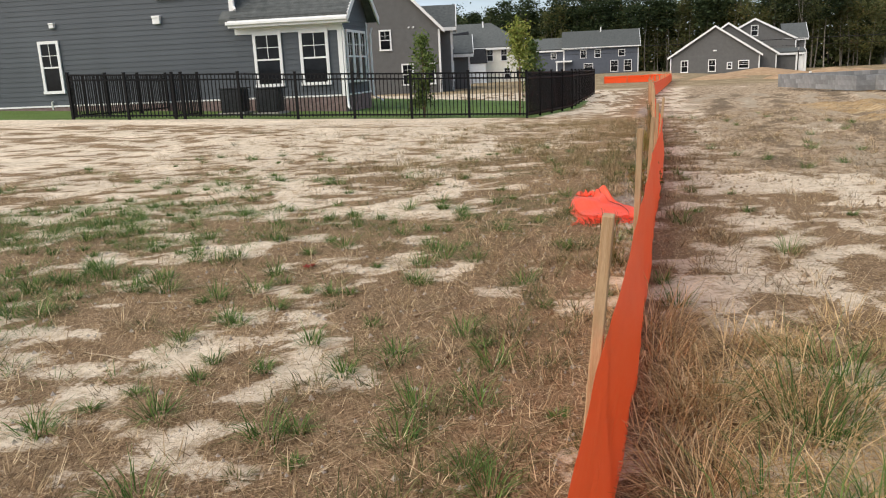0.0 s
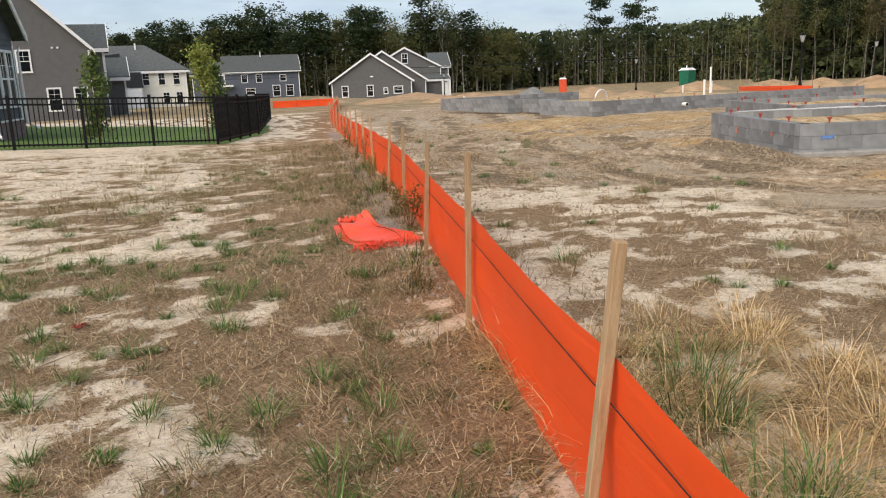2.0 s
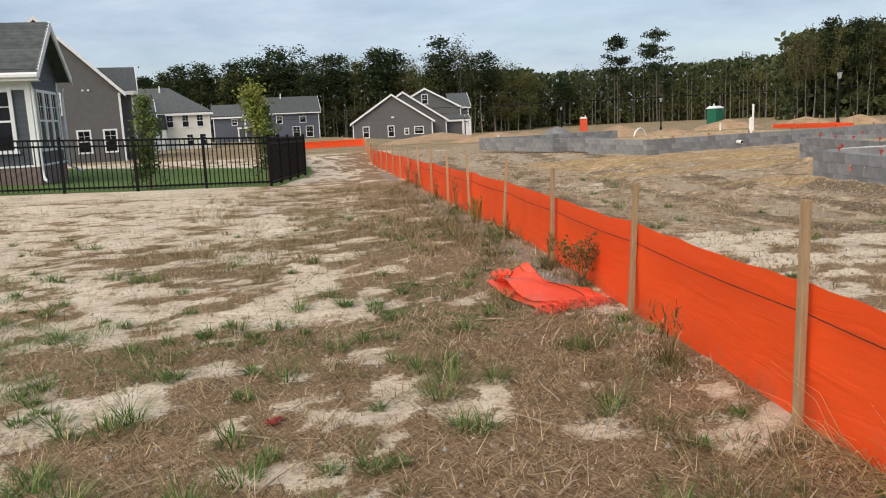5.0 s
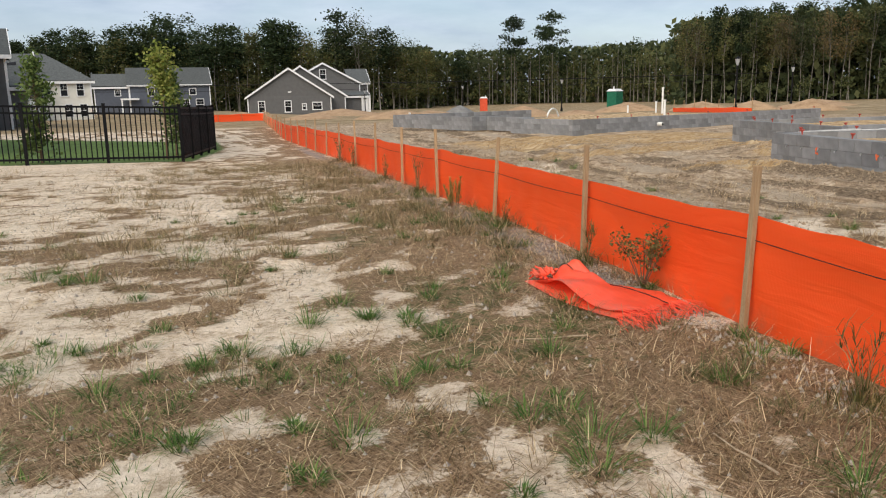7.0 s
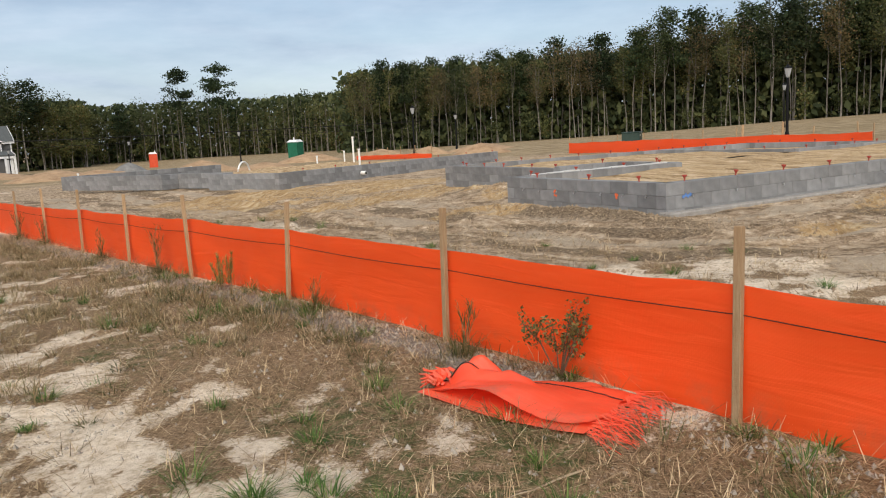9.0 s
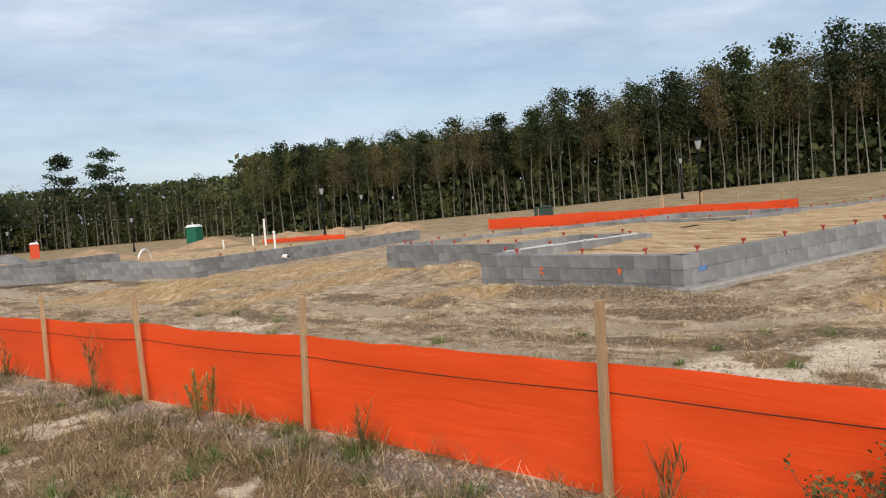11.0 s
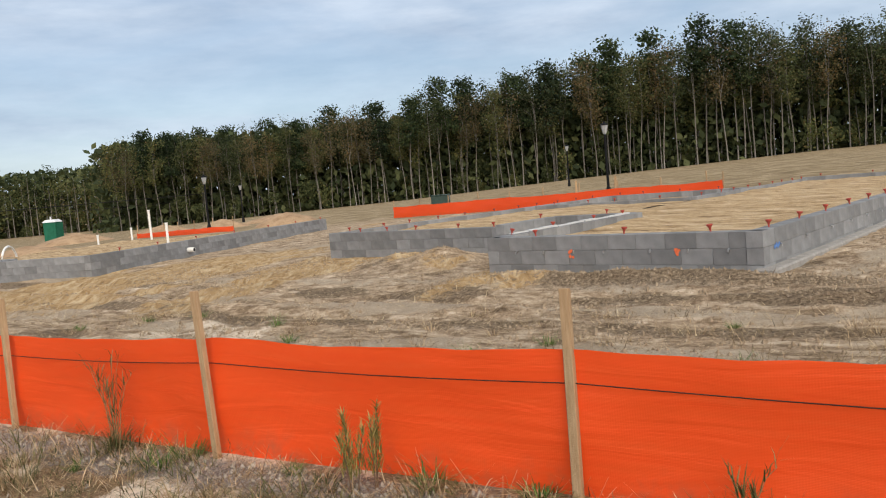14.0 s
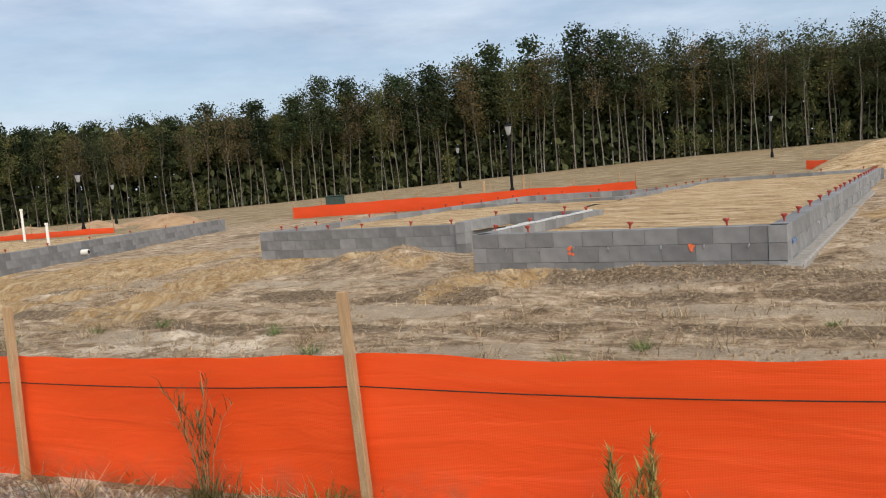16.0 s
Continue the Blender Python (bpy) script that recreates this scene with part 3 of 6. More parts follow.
# lean about x and y in degrees, and height, of the stakes by the path
LEANS = {STAKES[5]: (3.0, 4.5, 1.01), STAKES[6]: (-1.5, 1.8, 1.04), STAKES[7]: (-1.0, 3.4, 0.95), STAKES[8]: (0.5, 1.0, 0.94),
         STAKES[9]: (-1.0, 4.5, 0.90), STAKES[10]: (-2.0, -0.3, 0.95), STAKES[11]: (1.0, 0.2, 0.93)}
silt_fence(STAKES, "bright orange silt fence cloth stapled to wooden stakes", seed=1)

# ---- block foundations ----
BL, BH, BD = 0.406, 0.203, 0.20


def block_mesh(length):
    bm = boxes((0.003, 0.0, 0.003, length - 0.003, BD, BH - 0.003), bevel=0.003)
    return mesh_object("block", bm, BLOCK)


BLOCK_FULL, BLOCK_HALF = block_mesh(BL), block_mesh(BL / 2)


def cap_mesh():
    bm = bmesh.new()
    prof = [(0.010, -0.04), (0.011, 0.02), (0.017, 0.05), (0.038, 0.075), (0.040, 0.09), (0.022, 0.092)]
    tube(bm, [(0, 0, z) for _, z in prof], [r for r, _ in prof], 10)
    return mesh_object("anchor_cap", bm, REDCAP, True)


CAP = cap_mesh()


def block_wall(root, p, q, z0, courses, caps=0.0, cap_seed=0):
    """Running-bond wall of single blocks from p to q; its outer face lies on the line, its body to the right of it."""
    d = math.hypot(q[0] - p[0], q[1] - p[1])
    yaw = math.degrees(math.atan2(q[1] - p[1], q[0] - p[0]))
    m = pose(p[0], p[1], z0, 0, 0, yaw) @ Matrix.Diagonal((1, -1, 1, 1))
    rnd = random.Random(cap_seed)
    core = part("mortar", boxes((0.006, 0.006, 0.0, d - 0.006, BD - 0.006, courses * BH - 0.006)), MORTAR, root)
    core.matrix_basis = m
    for c in range(courses):
        s = 0.0
        if c % 2:
            ob = part("block", BLOCK_HALF, None, root)
            ob.matrix_basis = m @ pose(0, rnd.uniform(-0.003, 0.003), c * BH)
            s = BL / 2
        while s < d - 0.05:
            full = d - s > BL * 0.8
            ob = part("block", BLOCK_FULL if full else BLOCK_HALF, None, root)
            ob.matrix_basis = m @ pose(s, rnd.uniform(-0.003, 0.003), c * BH)
            s += BL if full else BL / 2
    if caps:
        s = 0.4 + rnd.random() * 0.3
        while s < d - 0.2:
            ob = part("anchor_cap", CAP, None, root, "red plastic anchor bolt cap")
            ob.matrix_basis = pose(p[0], p[1], z0, 0, 0, yaw) @ pose(s, -0.1, courses * BH, rnd.uniform(-8, 8), rnd.uniform(-8, 8))
            s += caps * rnd.uniform(0.75, 1.25)


def plan_point(origin, angle, a, b):
    t = radians(angle)
    return origin[0] + a * math.cos(t) + b * math.sin(t), origin[1] + a * math.sin(t) - b * math.cos(t)


def fill_mesh(name, corners, z, seed, res=0.14, amp=0.16):
    """Uneven sand filled in between foundation walls; corners: a0, b0, a1, b1 in the plot's axes."""
    origin, angle, (a0, b0, a1, b1) = corners
    na, nb = max(2, int((a1 - a0) / res)), max(2, int((b1 - b0) / res))
    A, B = np.meshgrid(np.linspace(a0, a1, na), np.linspace(b0, b1, nb))
    t = radians(angle)
    X = origin[0] + A * math.cos(t) + B * math.sin(t)
    Y = origin[1] + A * math.sin(t) - B * math.cos(t)
    Z = z + amp * (fractal(A, B, 2.2, seed, 4) - 0.6)
    i = (np.arange(nb - 1)[:, None] * na + np.arange(na - 1)[None, :]).ravel()
    return array_mesh(name, np.stack([X, Y, Z], -1).reshape(-1, 3), np.stack([i, i + 1, i + na + 1, i + na], 1), SANDFILL, True)


def sandfill_material():
    m = Nodes("ochre_fill_sand", 0.95, 0, 0.15)
    v = m.where((1, 1, 1))
    a = m.noise(m.lie((1.0, 0.22, 1), 1.15), 1.1, 9.0, 0.74, 1.0)
    b = m.noise(v, 18.0, 4.0, 0.6)
    c = m.ramp(m.math("ADD", m.math("MULTIPLY", a, 0.75), m.math("MULTIPLY", b, 0.25)), (0.38, (0.15, 0.095, 0.05)), (0.45, (0.38, 0.25, 0.125)), (0.52, (0.54, 0.38, 0.21)), (0.63, (0.72, 0.57, 0.39)))
    m.color(c).bump(m.math("ADD", a, b), 0.8, 0.08)
    return m.mat


SANDFILL = sandfill_material()


def foundation_near():
    root = thing("house_foundation", pose(0, 0, 0), "grey concrete block foundation filled with ochre sand", "foundation", "block foundations")
    Z0 = -0.09
    P = lambda a, b: plan_point(FA, FAU, a, b)
    # outer face: the line runs so that the wall body lies to its right
    walls = [((0, 0), (4.06, 0)), ((4.06, 0), (4.06, 4.6)), ((4.06, 4.6), (5.8, 4.6)), ((5.8, 4.6), (5.8, 2.9)), ((5.8, 2.9), (11.0, 2.9)), ((11.0, 2.9), (11.0, 16.3)), ((11.0, 16.3), (5.8, 16.3)), ((10.8, 11.4), (5.8, 11.4)), ((5.8, 11.4), (5.8, 21.5))]
    for i, (p, q) in enumerate(walls):
        block_wall(root, P(*p), P(*q), Z0 - (0.05 if i >= 4 else 0), 3, 1.15, i + 5)
    block_wall(root, P(0, 21.5), P(0, 0), Z0, 3, 1.1, 3)
    block_wall(root, P(5.8, 21.5), P(0, 21.5), Z0, 3, 1.6, 4)
    foot = part("footing", boxes((-0.08, -0.16, -0.12, 21.6, 0.10, 0.17), bevel=0.02), CONCRETE, root, "rough poured concrete footing")
    x, y = P(0, 0)
    foot.matrix_basis = pose(x, y, Z0, 0, 0, FAU - 90)
    part("sand_fill", fill_mesh("sand_fill", (FA, FAU, (0.2, 0.2, 4.0, 21.4)), Z0 + 3 * BH - 0.10, 3), None, root, "raked ochre fill sand")
    part("sand_fill", fill_mesh("sand_fill", (FA, FAU, (3.9, 4.7, 5.7, 21.4)), Z0 + 3 * BH - 0.11, 8), None, root)
    part("sand_fill", fill_mesh("sand_fill", (FA, FAU, (5.7, 3.05, 10.9, 11.3)), Z0 + 3 * BH - 0.14, 9), None, root)
    part("sand_fill", fill_mesh("sand_fill", (FA, FAU, (5.9, 11.6, 10.9, 16.2)), Z0 + 3 * BH - 0.24, 10), None, root)
    for a, col in ((1.05, PAINT), (2.6, PAINT)):
        bm = bmesh.new()
        rnd = random.Random(int(a * 10))
        for k in range(7):
            bmesh.ops.create_circle(bm, cap_ends=True, radius=0.012 + 0.012 * rnd.random(), segments=9, matrix=pose(rnd.uniform(-0.03, 0.03), -0.0085 - 0.0004 * k, rnd.uniform(-0.05, 0.05), 90, 0, 0))
        x, y = P(a, 0)
        part("paint_mark", bm, col, root, "orange spray paint mark").matrix_basis = pose(x, y, Z0 + 0.36, 0, 0, FAU + 180)
    # bent metal ties between the courses, and pale mortar smeared along the inner wall
    tie = mesh_object("wall_tie", boxes((-0.006, -0.03, -0.012, 0.006, 0.005, 0.012), (-0.012, -0.032, -0.035, 0.012, -0.028, 0.0), bevel=0.002), TIE)
    rnd = random.Random(8)
    for k in range(7):
        x, y = P(0.45 + 0.52 * k + rnd.uniform(-0.08, 0.08), 0)
        part("wall_tie", tie, None, root, "bent galvanised wall tie").matrix_basis = pose(x, y, Z0 + 2 * BH - 0.01, 0, rnd.uniform(-20, 20), FAU + 180)
    for k in range(16):
        x, y = P(0, 0.7 + 1.05 * k + rnd.uniform(-0.2, 0.2))
        part("wall_tie", tie, None, root, "bent galvanised wall tie").matrix_basis = pose(x, y, Z0 + 2 * BH - 0.01, 0, rnd.uniform(-20, 20), FAU - 90)
    x, y = P(3.96, 0.5)
    for k in range(9):
        bed = part("mortar_bed", boxes((0, -0.05 - 0.02 * (k % 2), 0, 0.40, 0.05, 0.018 + 0.008 * (k % 3)), bevel=0.005), PALEMORTAR, root, "pale smeared mortar bed")
        bed.matrix_basis = pose(x, y, Z0 + 3 * BH, 0, 0, FAU - 90) @ pose(0.42 * k, 0, 0)
    bm = bmesh.new()
    for k in range(4):
        bmesh.ops.create_circle(bm, cap_ends=True, radius=0.03, segments=8, matrix=pose(0.05 * k, -0.0085 - 0.0004 * k, 0.02 * (k % 2), 90, 0, 0))
    x, y = P(0, 0.35)
    part("paint_mark", bm, PAINT_BLUE, root, "blue spray paint mark").matrix_basis = pose(x, y, Z0 + 0.38, 0, 0, FAU - 90)
    return root


def foundation_far():
    root = thing("house_foundation", pose(0, 0, 0), "long grey concrete block foundation on graded dirt", "foundation", "block foundations")
    P = lambda a, b: plan_point(FB, FBU, a, b)
    z0 = float(base_height(*FB)) - 0.05
    block_wall(root, P(0, 16.0), P(0, 0), z0, 3, 2.4, 11)
    walls = [((0, 0), (3.6, 0)), ((3.6, 0), (3.6, 1.0)), ((3.6, 1.0), (6.6, 1.0)), ((6.6, 1.0), (6.6, 0.2)), ((6.6, 0.2), (13.4, 0.2)), ((13.4, 0.2), (13.4, 9.0))]
    for i, (p, q) in enumerate(walls):
        block_wall(root, P(*p), P(*q), z0, 3, 0, i + 20)
    part("sand_fill", fill_mesh("sand_fill", (FB, FBU, (0.2, 1.2, 11.3, 16.0)), z0 + 0.28, 13, 0.5), None, root)
    return root


foundation_near()
foundation_far()


def drain_stub():
    """The white drain pipe that pokes through the far foundation."""
    x, y = plan_point(FB, FBU, 0, 4.6)
    root = thing("drain_pipe", pose(x, y, float(base_height(x, y)) + 0.22, 0, 0, FBU - 90), "white drain pipe end in the block wall", "pipe")
    bm = bmesh.new()
    tube(bm, [(0, -0.22, 0), (0, -0.20, 0), (0, 0.1, 0)], [0.075, 0.08, 0.08], 12)
    part("tube", bm, PVC, root)
    # flat black disc on the solid end, painted as the shade inside the pipe
    bm = bmesh.new()
    tube(bm, [(0, -0.226, 0), (0, -0.222, 0)], [0.06, 0.06], 12)
    part("opening", bm, STRING, root, "black disc for the shaded hollow of the pipe")


drain_stub()

# ---- black metal yard fence ----


def iron_fence():
    root = thing("yard_fence", pose(0, 0, 0), "black metal picket fence round a green back yard", "fence")
    H = 1.36
    picket = mesh_object("picket", boxes((-0.013, -0.013, 0.06, 0.013, 0.013, H - 0.03)), IRON)
    post = mesh_object("post", boxes((-0.038, -0.038, -0.1, 0.038, 0.038, H + 0.05), (-0.046, -0.046, H + 0.05, 0.046, 0.046, H + 0.075), bevel=0.004), IRON)
    runs = [(IRON_LEFT, IRON_CORNER, 8), (IRON_CORNER, IRON_KINK, 4), (IRON_KINK, IRON_END, 9), (IRON_LEFT, (-14.0, 28.4), 3), ((-11.0, 22.82), (-11.0, 24.6), 1)]
    for ri, (p, q, panels) in enumerate(runs):
        for i in range(panels + 1):
            x, y = p[0] + (q[0] - p[0]) * i / panels, p[1] + (q[1] - p[1]) * i / panels
            part("post", post, None, root).matrix_basis = pose(x, y, ground_z(x, y))
            if i == panels:
                break
            x1, y1 = p[0] + (q[0] - p[0]) * (i + 1) / panels, p[1] + (q[1] - p[1]) * (i + 1) / panels
            z, z1 = ground_z(x, y), ground_z(x1, y1)
            d = math.hypot(x1 - x, y1 - y)
            yaw, rise = math.degrees(math.atan2(y1 - y, x1 - x)), (z1 - z) / d
            m = pose(x, y, z, 0, 0, yaw) @ Matrix(((1, 0, 0, 0), (0, 1, 0, 0), (rise, 0, 1, 0), (0, 0, 0, 1)))
            for h in (0.10, H - 0.19, H - 0.035):
                bm = boxes((0.03, -0.018, h, d - 0.03, 0.018, h + 0.048))
                bm.transform(m)
                part("rail", bm, IRON, root)
            n = max(6, round(d / 0.115))
            for k in range(1, n):
                s = d * k / n
                part("picket", picket, None, root).matrix_basis = pose(x + (x1 - x) * k / n, y + (y1 - y) * k / n, z + (z1 - z) * k / n, 0, 0, yaw)
    return root


iron_fence()

# ---- houses ----


def gable_roof(x0, x1, y0, y1, z, rise, over=0.35, thick=0.16, along_x=True):
    """Two roof slabs over a rectangle, with the ridge along x or y."""
    bm = bmesh.new()
    if along_x:
        ym = (y0 + y1) / 2
        k = rise / (ym - y0)
        for s, ye in ((1, y0 - over), (-1, y1 + over)):
            zs = z - over * k
            vs = [(x0 - over, ye, zs), (x1 + over, ye, zs), (x1 + over, ym, z + rise), (x0 - over, ym, z + rise)]
            lo = [bm.verts.new(v) for v in vs]
            hi = [bm.verts.new((v[0], v[1], v[2] + thick)) for v in vs]
            solid(bm, lo, hi)
    else:
        xm = (x0 + x1) / 2
        k = rise / (xm - x0)
        for xe in (x0 - over, x1 + over):
            zs = z - over * k
            vs = [(xe, y0 - over, zs), (xe, y1 + over, zs), (xm, y1 + over, z + rise), (xm, y0 - over, z + rise)]
            lo = [bm.verts.new(v) for v in vs]
            hi = [bm.verts.new((v[0], v[1], v[2] + thick)) for v in vs]
            solid(bm, lo, hi)
    bmesh.ops.recalc_face_normals(bm, faces=bm.faces)
    return bm


def solid(bm, lo, hi):
    bm.faces.new(lo)
    bm.faces.new(hi[::-1])
    n = len(lo)
    for i in range(n):
        bm.faces.new((lo[i], lo[(i + 1) % n], hi[(i + 1) % n], hi[i]))


def prism(points, y0, y1):
    """A gable-shaped block: an outline in x and z, drawn out along y."""
    bm = bmesh.new()
    solid(bm, [bm.verts.new((x, y0, z)) for x, z in points], [bm.verts.new((x, y1, z)) for x, z in points])
    bmesh.ops.recalc_face_normals(bm, faces=bm.faces)
    return bm


def rake_boards(x0, x1, y, z, rise, over=0.35, h=0.22, d=0.06):
    """White boards along the two slopes of a gable that faces -y."""
    bm = bmesh.new()
    xm = (x0 + x1) / 2
    k = rise / (xm - x0)
    for xe, s in ((x0 - over, 1), (x1 + over, -1)):
        a, b = (xe, z - over * k), (xm, z + rise)
        solid(bm, [bm.verts.new((x, y, zz)) for x, zz in ((a[0], a[1] - h * 0.4), (b[0], b[1] - h * 0.4), (b[0], b[1] + h * 0.75), (a[0], a[1] + h * 0.75))],
              [bm.verts.new((x, y + d, zz)) for x, zz in ((a[0], a[1] - h * 0.4), (b[0], b[1] - h * 0.4), (b[0], b[1] + h * 0.75), (a[0], a[1] + h * 0.75))])
    bmesh.ops.recalc_face_normals(bm, faces=bm.faces)
    return bm


def window(root, m, w, h, lights=(2, 2), trim=0.11, curtain=False):
    """A double-hung window: white frame with sashes, dark panes; it faces -y of m and stands on z = 0."""
    win = part("window", boxes((-w / 2 - trim, -0.035, -trim, -w / 2, 0.03, h + trim), (w / 2, -0.035, -trim, w / 2 + trim, 0.03, h + trim),
                               (-w / 2, -0.035, h, w / 2, 0.03, h + trim), (-w / 2 - trim * 1.2, -0.06, -trim, w / 2 + trim * 1.2, 0.03, 0.0)), WHITE, root)
    win.matrix_basis = m
    bars = [(-w / 2, -0.02, h / 2 - 0.03, w / 2, 0.02, h / 2 + 0.03)]
    for i in range(1, lights[0]):
        x = -w / 2 + w * i / lights[0]
        bars.append((x - 0.012, -0.012, h / 2, x + 0.012, 0.016, h))
    for i in range(1, lights[1]):
        z = h / 2 + h / 2 * i / lights[1]
        bars.append((-w / 2, -0.010, z - 0.012, w / 2, 0.018, z + 0.012))
    part("sash", boxes(*bars), WHITE, win)
    part("pane", boxes((-w / 2, 0.0, h / 2, w / 2, 0.006, h)), GLASS, win)
    part("pane", boxes((-w / 2, 0.008, 0, w / 2, 0.014, h / 2)), GLASS, win)
    return win


def boards(root, m, length, z0, z1, exposure, material, name="siding_board"):
    """Lapped siding: one tapered board a course, each an object of its own on one mesh."""
    bm = bmesh.new()
    solid(bm, [bm.verts.new(v) for v in ((0, -0.006, exposure + 0.012), (0, -0.024, 0), (0, -0.004, 0))], [bm.verts.new(v) for v in ((length, -0.006, exposure + 0.012), (length, -0.024, 0), (length, -0.004, 0))])
    bmesh.ops.recalc_face_normals(bm, faces=bm.faces)
    me = mesh_object(name, bm, material)
    z = z0
    while z < z1 - exposure * 0.5:
        part(name, me, None, root).matrix_basis = m @ pose(0, 0, z)
        z += exposure


def house_slate():
    """The dark slate two-storey house with its one-storey sun room; its long wall faces -y of its own axes."""
    root = thing("slate_house", pose(-7.0, 28.15, 0.15, 0, 0, -3.0), "dark slate lap-sided house with white trimmed windows", "house")
    L, S, D = 4.05, 19.0, 3.4       # sun room length, main block length, sun room depth
    lz, ez, k = 0.38, 3.20, 0.765   # top of the brick base, top of the eave, slope of the sun room's roof
    rz = ez + 0.42 * k - 0.08
    part("brick_base", boxes((-L, -0.03, -0.5, 0.03, D + 0.03, lz), (-L - S, -0.03, -0.5, -L, 10.0, lz - 0.001)), BRICK, root, "low red-brown brick base")
    part("ledge", boxes((-L - S, -0.06, lz, 0.05, 0.0, lz + 0.06)), WHITE, root)
    part("ledge", boxes((0.0, 0.0, lz, 0.06, D + 0.05, lz + 0.06)), WHITE, root)
    part("wall", boxes((-L, 0, lz, 0, D, rz)), SLATE, root)
    part("gable", prism([(0, rz), (D, rz), (D / 2, rz + k * D / 2)], 0, 0.06), SLATE, root).matrix_basis = pose(0, 0, 0, 0, 0, 90)
    part("wall", boxes((-L - S, 0.0, lz, -L, 10, 6.9)), SLATE, root)
    boards(root, pose(-L - S, 0, 0), S, lz + 0.06, 6.8, 0.19, SLATE)
    boards(root, pose(-L, 0, 0), L, lz + 0.06, 2.8, 0.19, SLATE)
    boards(root, pose(0, 0, 0, 0, 0, 90), D, lz + 0.06, 3.3, 0.19, SLATE)
    part("main_roof", gable_roof(-L - S, -L, 0, 10, 6.9, 3.4, 0.4), SHINGLE, root)
    part("main_gable", prism([(0, 6.9), (10, 6.9), (5, 10.2)], 0, 0.1), SLATE, root).matrix_basis = pose(-L, 0, 0, 0, 0, 90)
    part("main_rake", rake_boards(0, 10, -0.42, 6.9, 3.4, 0.4, 0.3), WHITE, root).matrix_basis = pose(-L, 0, 0, 0, 0, 90)
    part("eave_board", boxes((-L - S - 0.4, -0.46, 6.45, -L + 0.4, -0.38, 6.7)), WHITE, root)
    part("roof", gable_roof(-L, 0, 0, D, rz, k * D / 2, 0.42), SHINGLE, root)
    courses = thing_part("shingles", root)
    for i in range(14):
        y = -0.42 + i * 0.15
        z = rz + y * k + 0.165
        bm = bmesh.new()
        vs = [(-L + 0.003, y, z + 0.012), (0.42, y, z + 0.012), (0.42, y + 0.16, z + 0.004 + 0.16 * k), (-L + 0.003, y + 0.16, z + 0.004 + 0.16 * k)]
        solid(bm, [bm.verts.new(v) for v in vs], [bm.verts.new((v[0], v[1], v[2] + 0.009)) for v in vs])
        bmesh.ops.recalc_face_normals(bm, faces=bm.faces)
        part("shingle_course", bm, SHINGLE, courses)
    part("eave_board", boxes((-L - 0.05, -0.5, 2.95, 0.42, -0.42, 3.2), bevel=0.01), WHITE, root)
    part("soffit", boxes((-L, -0.42, 2.95, 0.36, 0.0, 2.975)), WHITE, root)
    part("frieze", boxes((-L, -0.05, 2.72, 0.02, 0.0, 2.95)), WHITE, root)
    part("gutter", boxes((-L - 0.1, -0.60, 3.04, 0.44, -0.5, 3.16), bevel=0.02), WHITE, root)
    part("rake_trim", rake_boards(0, D, -0.44, rz, k * D / 2, 0.42, 0.24), WHITE, root).matrix_basis = pose(0, 0, 0, 0, 0, 90)
    part("corner_board", boxes((-0.13, -0.03, lz, 0.03, 0.0, 2.9)), WHITE, root)
    part("corner_board", boxes((0.0, 0.0, lz, 0.03, 0.14, 3.1)), WHITE, root)
    part("corner_board", boxes((0.0, D - 0.14, lz, 0.03, D + 0.02, 3.1)), WHITE, root)
    part("corner_board", boxes((-L - 0.14, -0.03, 3.5, -L + 0.03, 0.0, 6.7)), WHITE, root)
    x = 0.12
    bm = bmesh.new()
    tube(bm, [(x, -0.45, 3.0), (x, -0.08, 2.7), (x, -0.06, 0.25), (x + 0.05, -0.2, 0.02), (x + 0.2, -0.5, -0.06)], [0.045] * 5, 8)
    part("downspout", bm, WHITE, root)
    bm = bmesh.new()
    tube(bm, [(x, D + 0.35, 2.9), (x, D + 0.1, 2.6), (x, D + 0.08, 0.25), (x + 0.4, D + 0.1, 0.02)], [0.045] * 4, 8)
    part("downspout", bm, WHITE, root)
    bm = bmesh.new()
    tube(bm, [(-L + 0.06, -0.07, 6.6), (-L + 0.06, -0.07, 3.75), (-L + 0.18, -0.2, 3.6)], [0.05] * 3, 8)
    part("downspout", bm, WHITE, root)
    for x in (-2.82, -1.03):
        window(root, pose(x, -0.055, 0.92), 0.88, 1.74)
    for y in (0.72, 1.55, 2.38):
        window(root, pose(0.055, y + 0.1, 0.92, 0, 0, 90), 0.62, 1.74, trim=0.09)
    for x in (-11.8, -14.9):
        window(root, pose(x, -0.055, 1.0), 0.68, 1.78)
    for x in (-6.53, -4.93):
        window(root, pose(x, -0.055, 4.25), 0.85, 1.7)
    for x, z, r in ((-7.1, 3.28, 0.15), (-11.5, 3.35, 0.10)):
        part("vent_hood", boxes((x - r, -0.14, z, x + r, 0, z + 1.8 * r), (x - r * 1.15, -0.16, z + 1.4 * r, x + r * 1.15, 0, z + 2 * r), bevel=0.015), WHITE, root, "white wall vent hood")
    bm = bmesh.new()
    tube(bm, [(-12.0, -0.05, lz - 0.1), (-12.0, -0.09, lz + 0.2), (-11.9, -0.12, lz + 0.22)], [0.03] * 3, 6)
    part("hose_bib", bm, PVC, root)
    return root


def thing_part(name, parent):
    ob = new(name)
    ob.parent = parent
    return ob


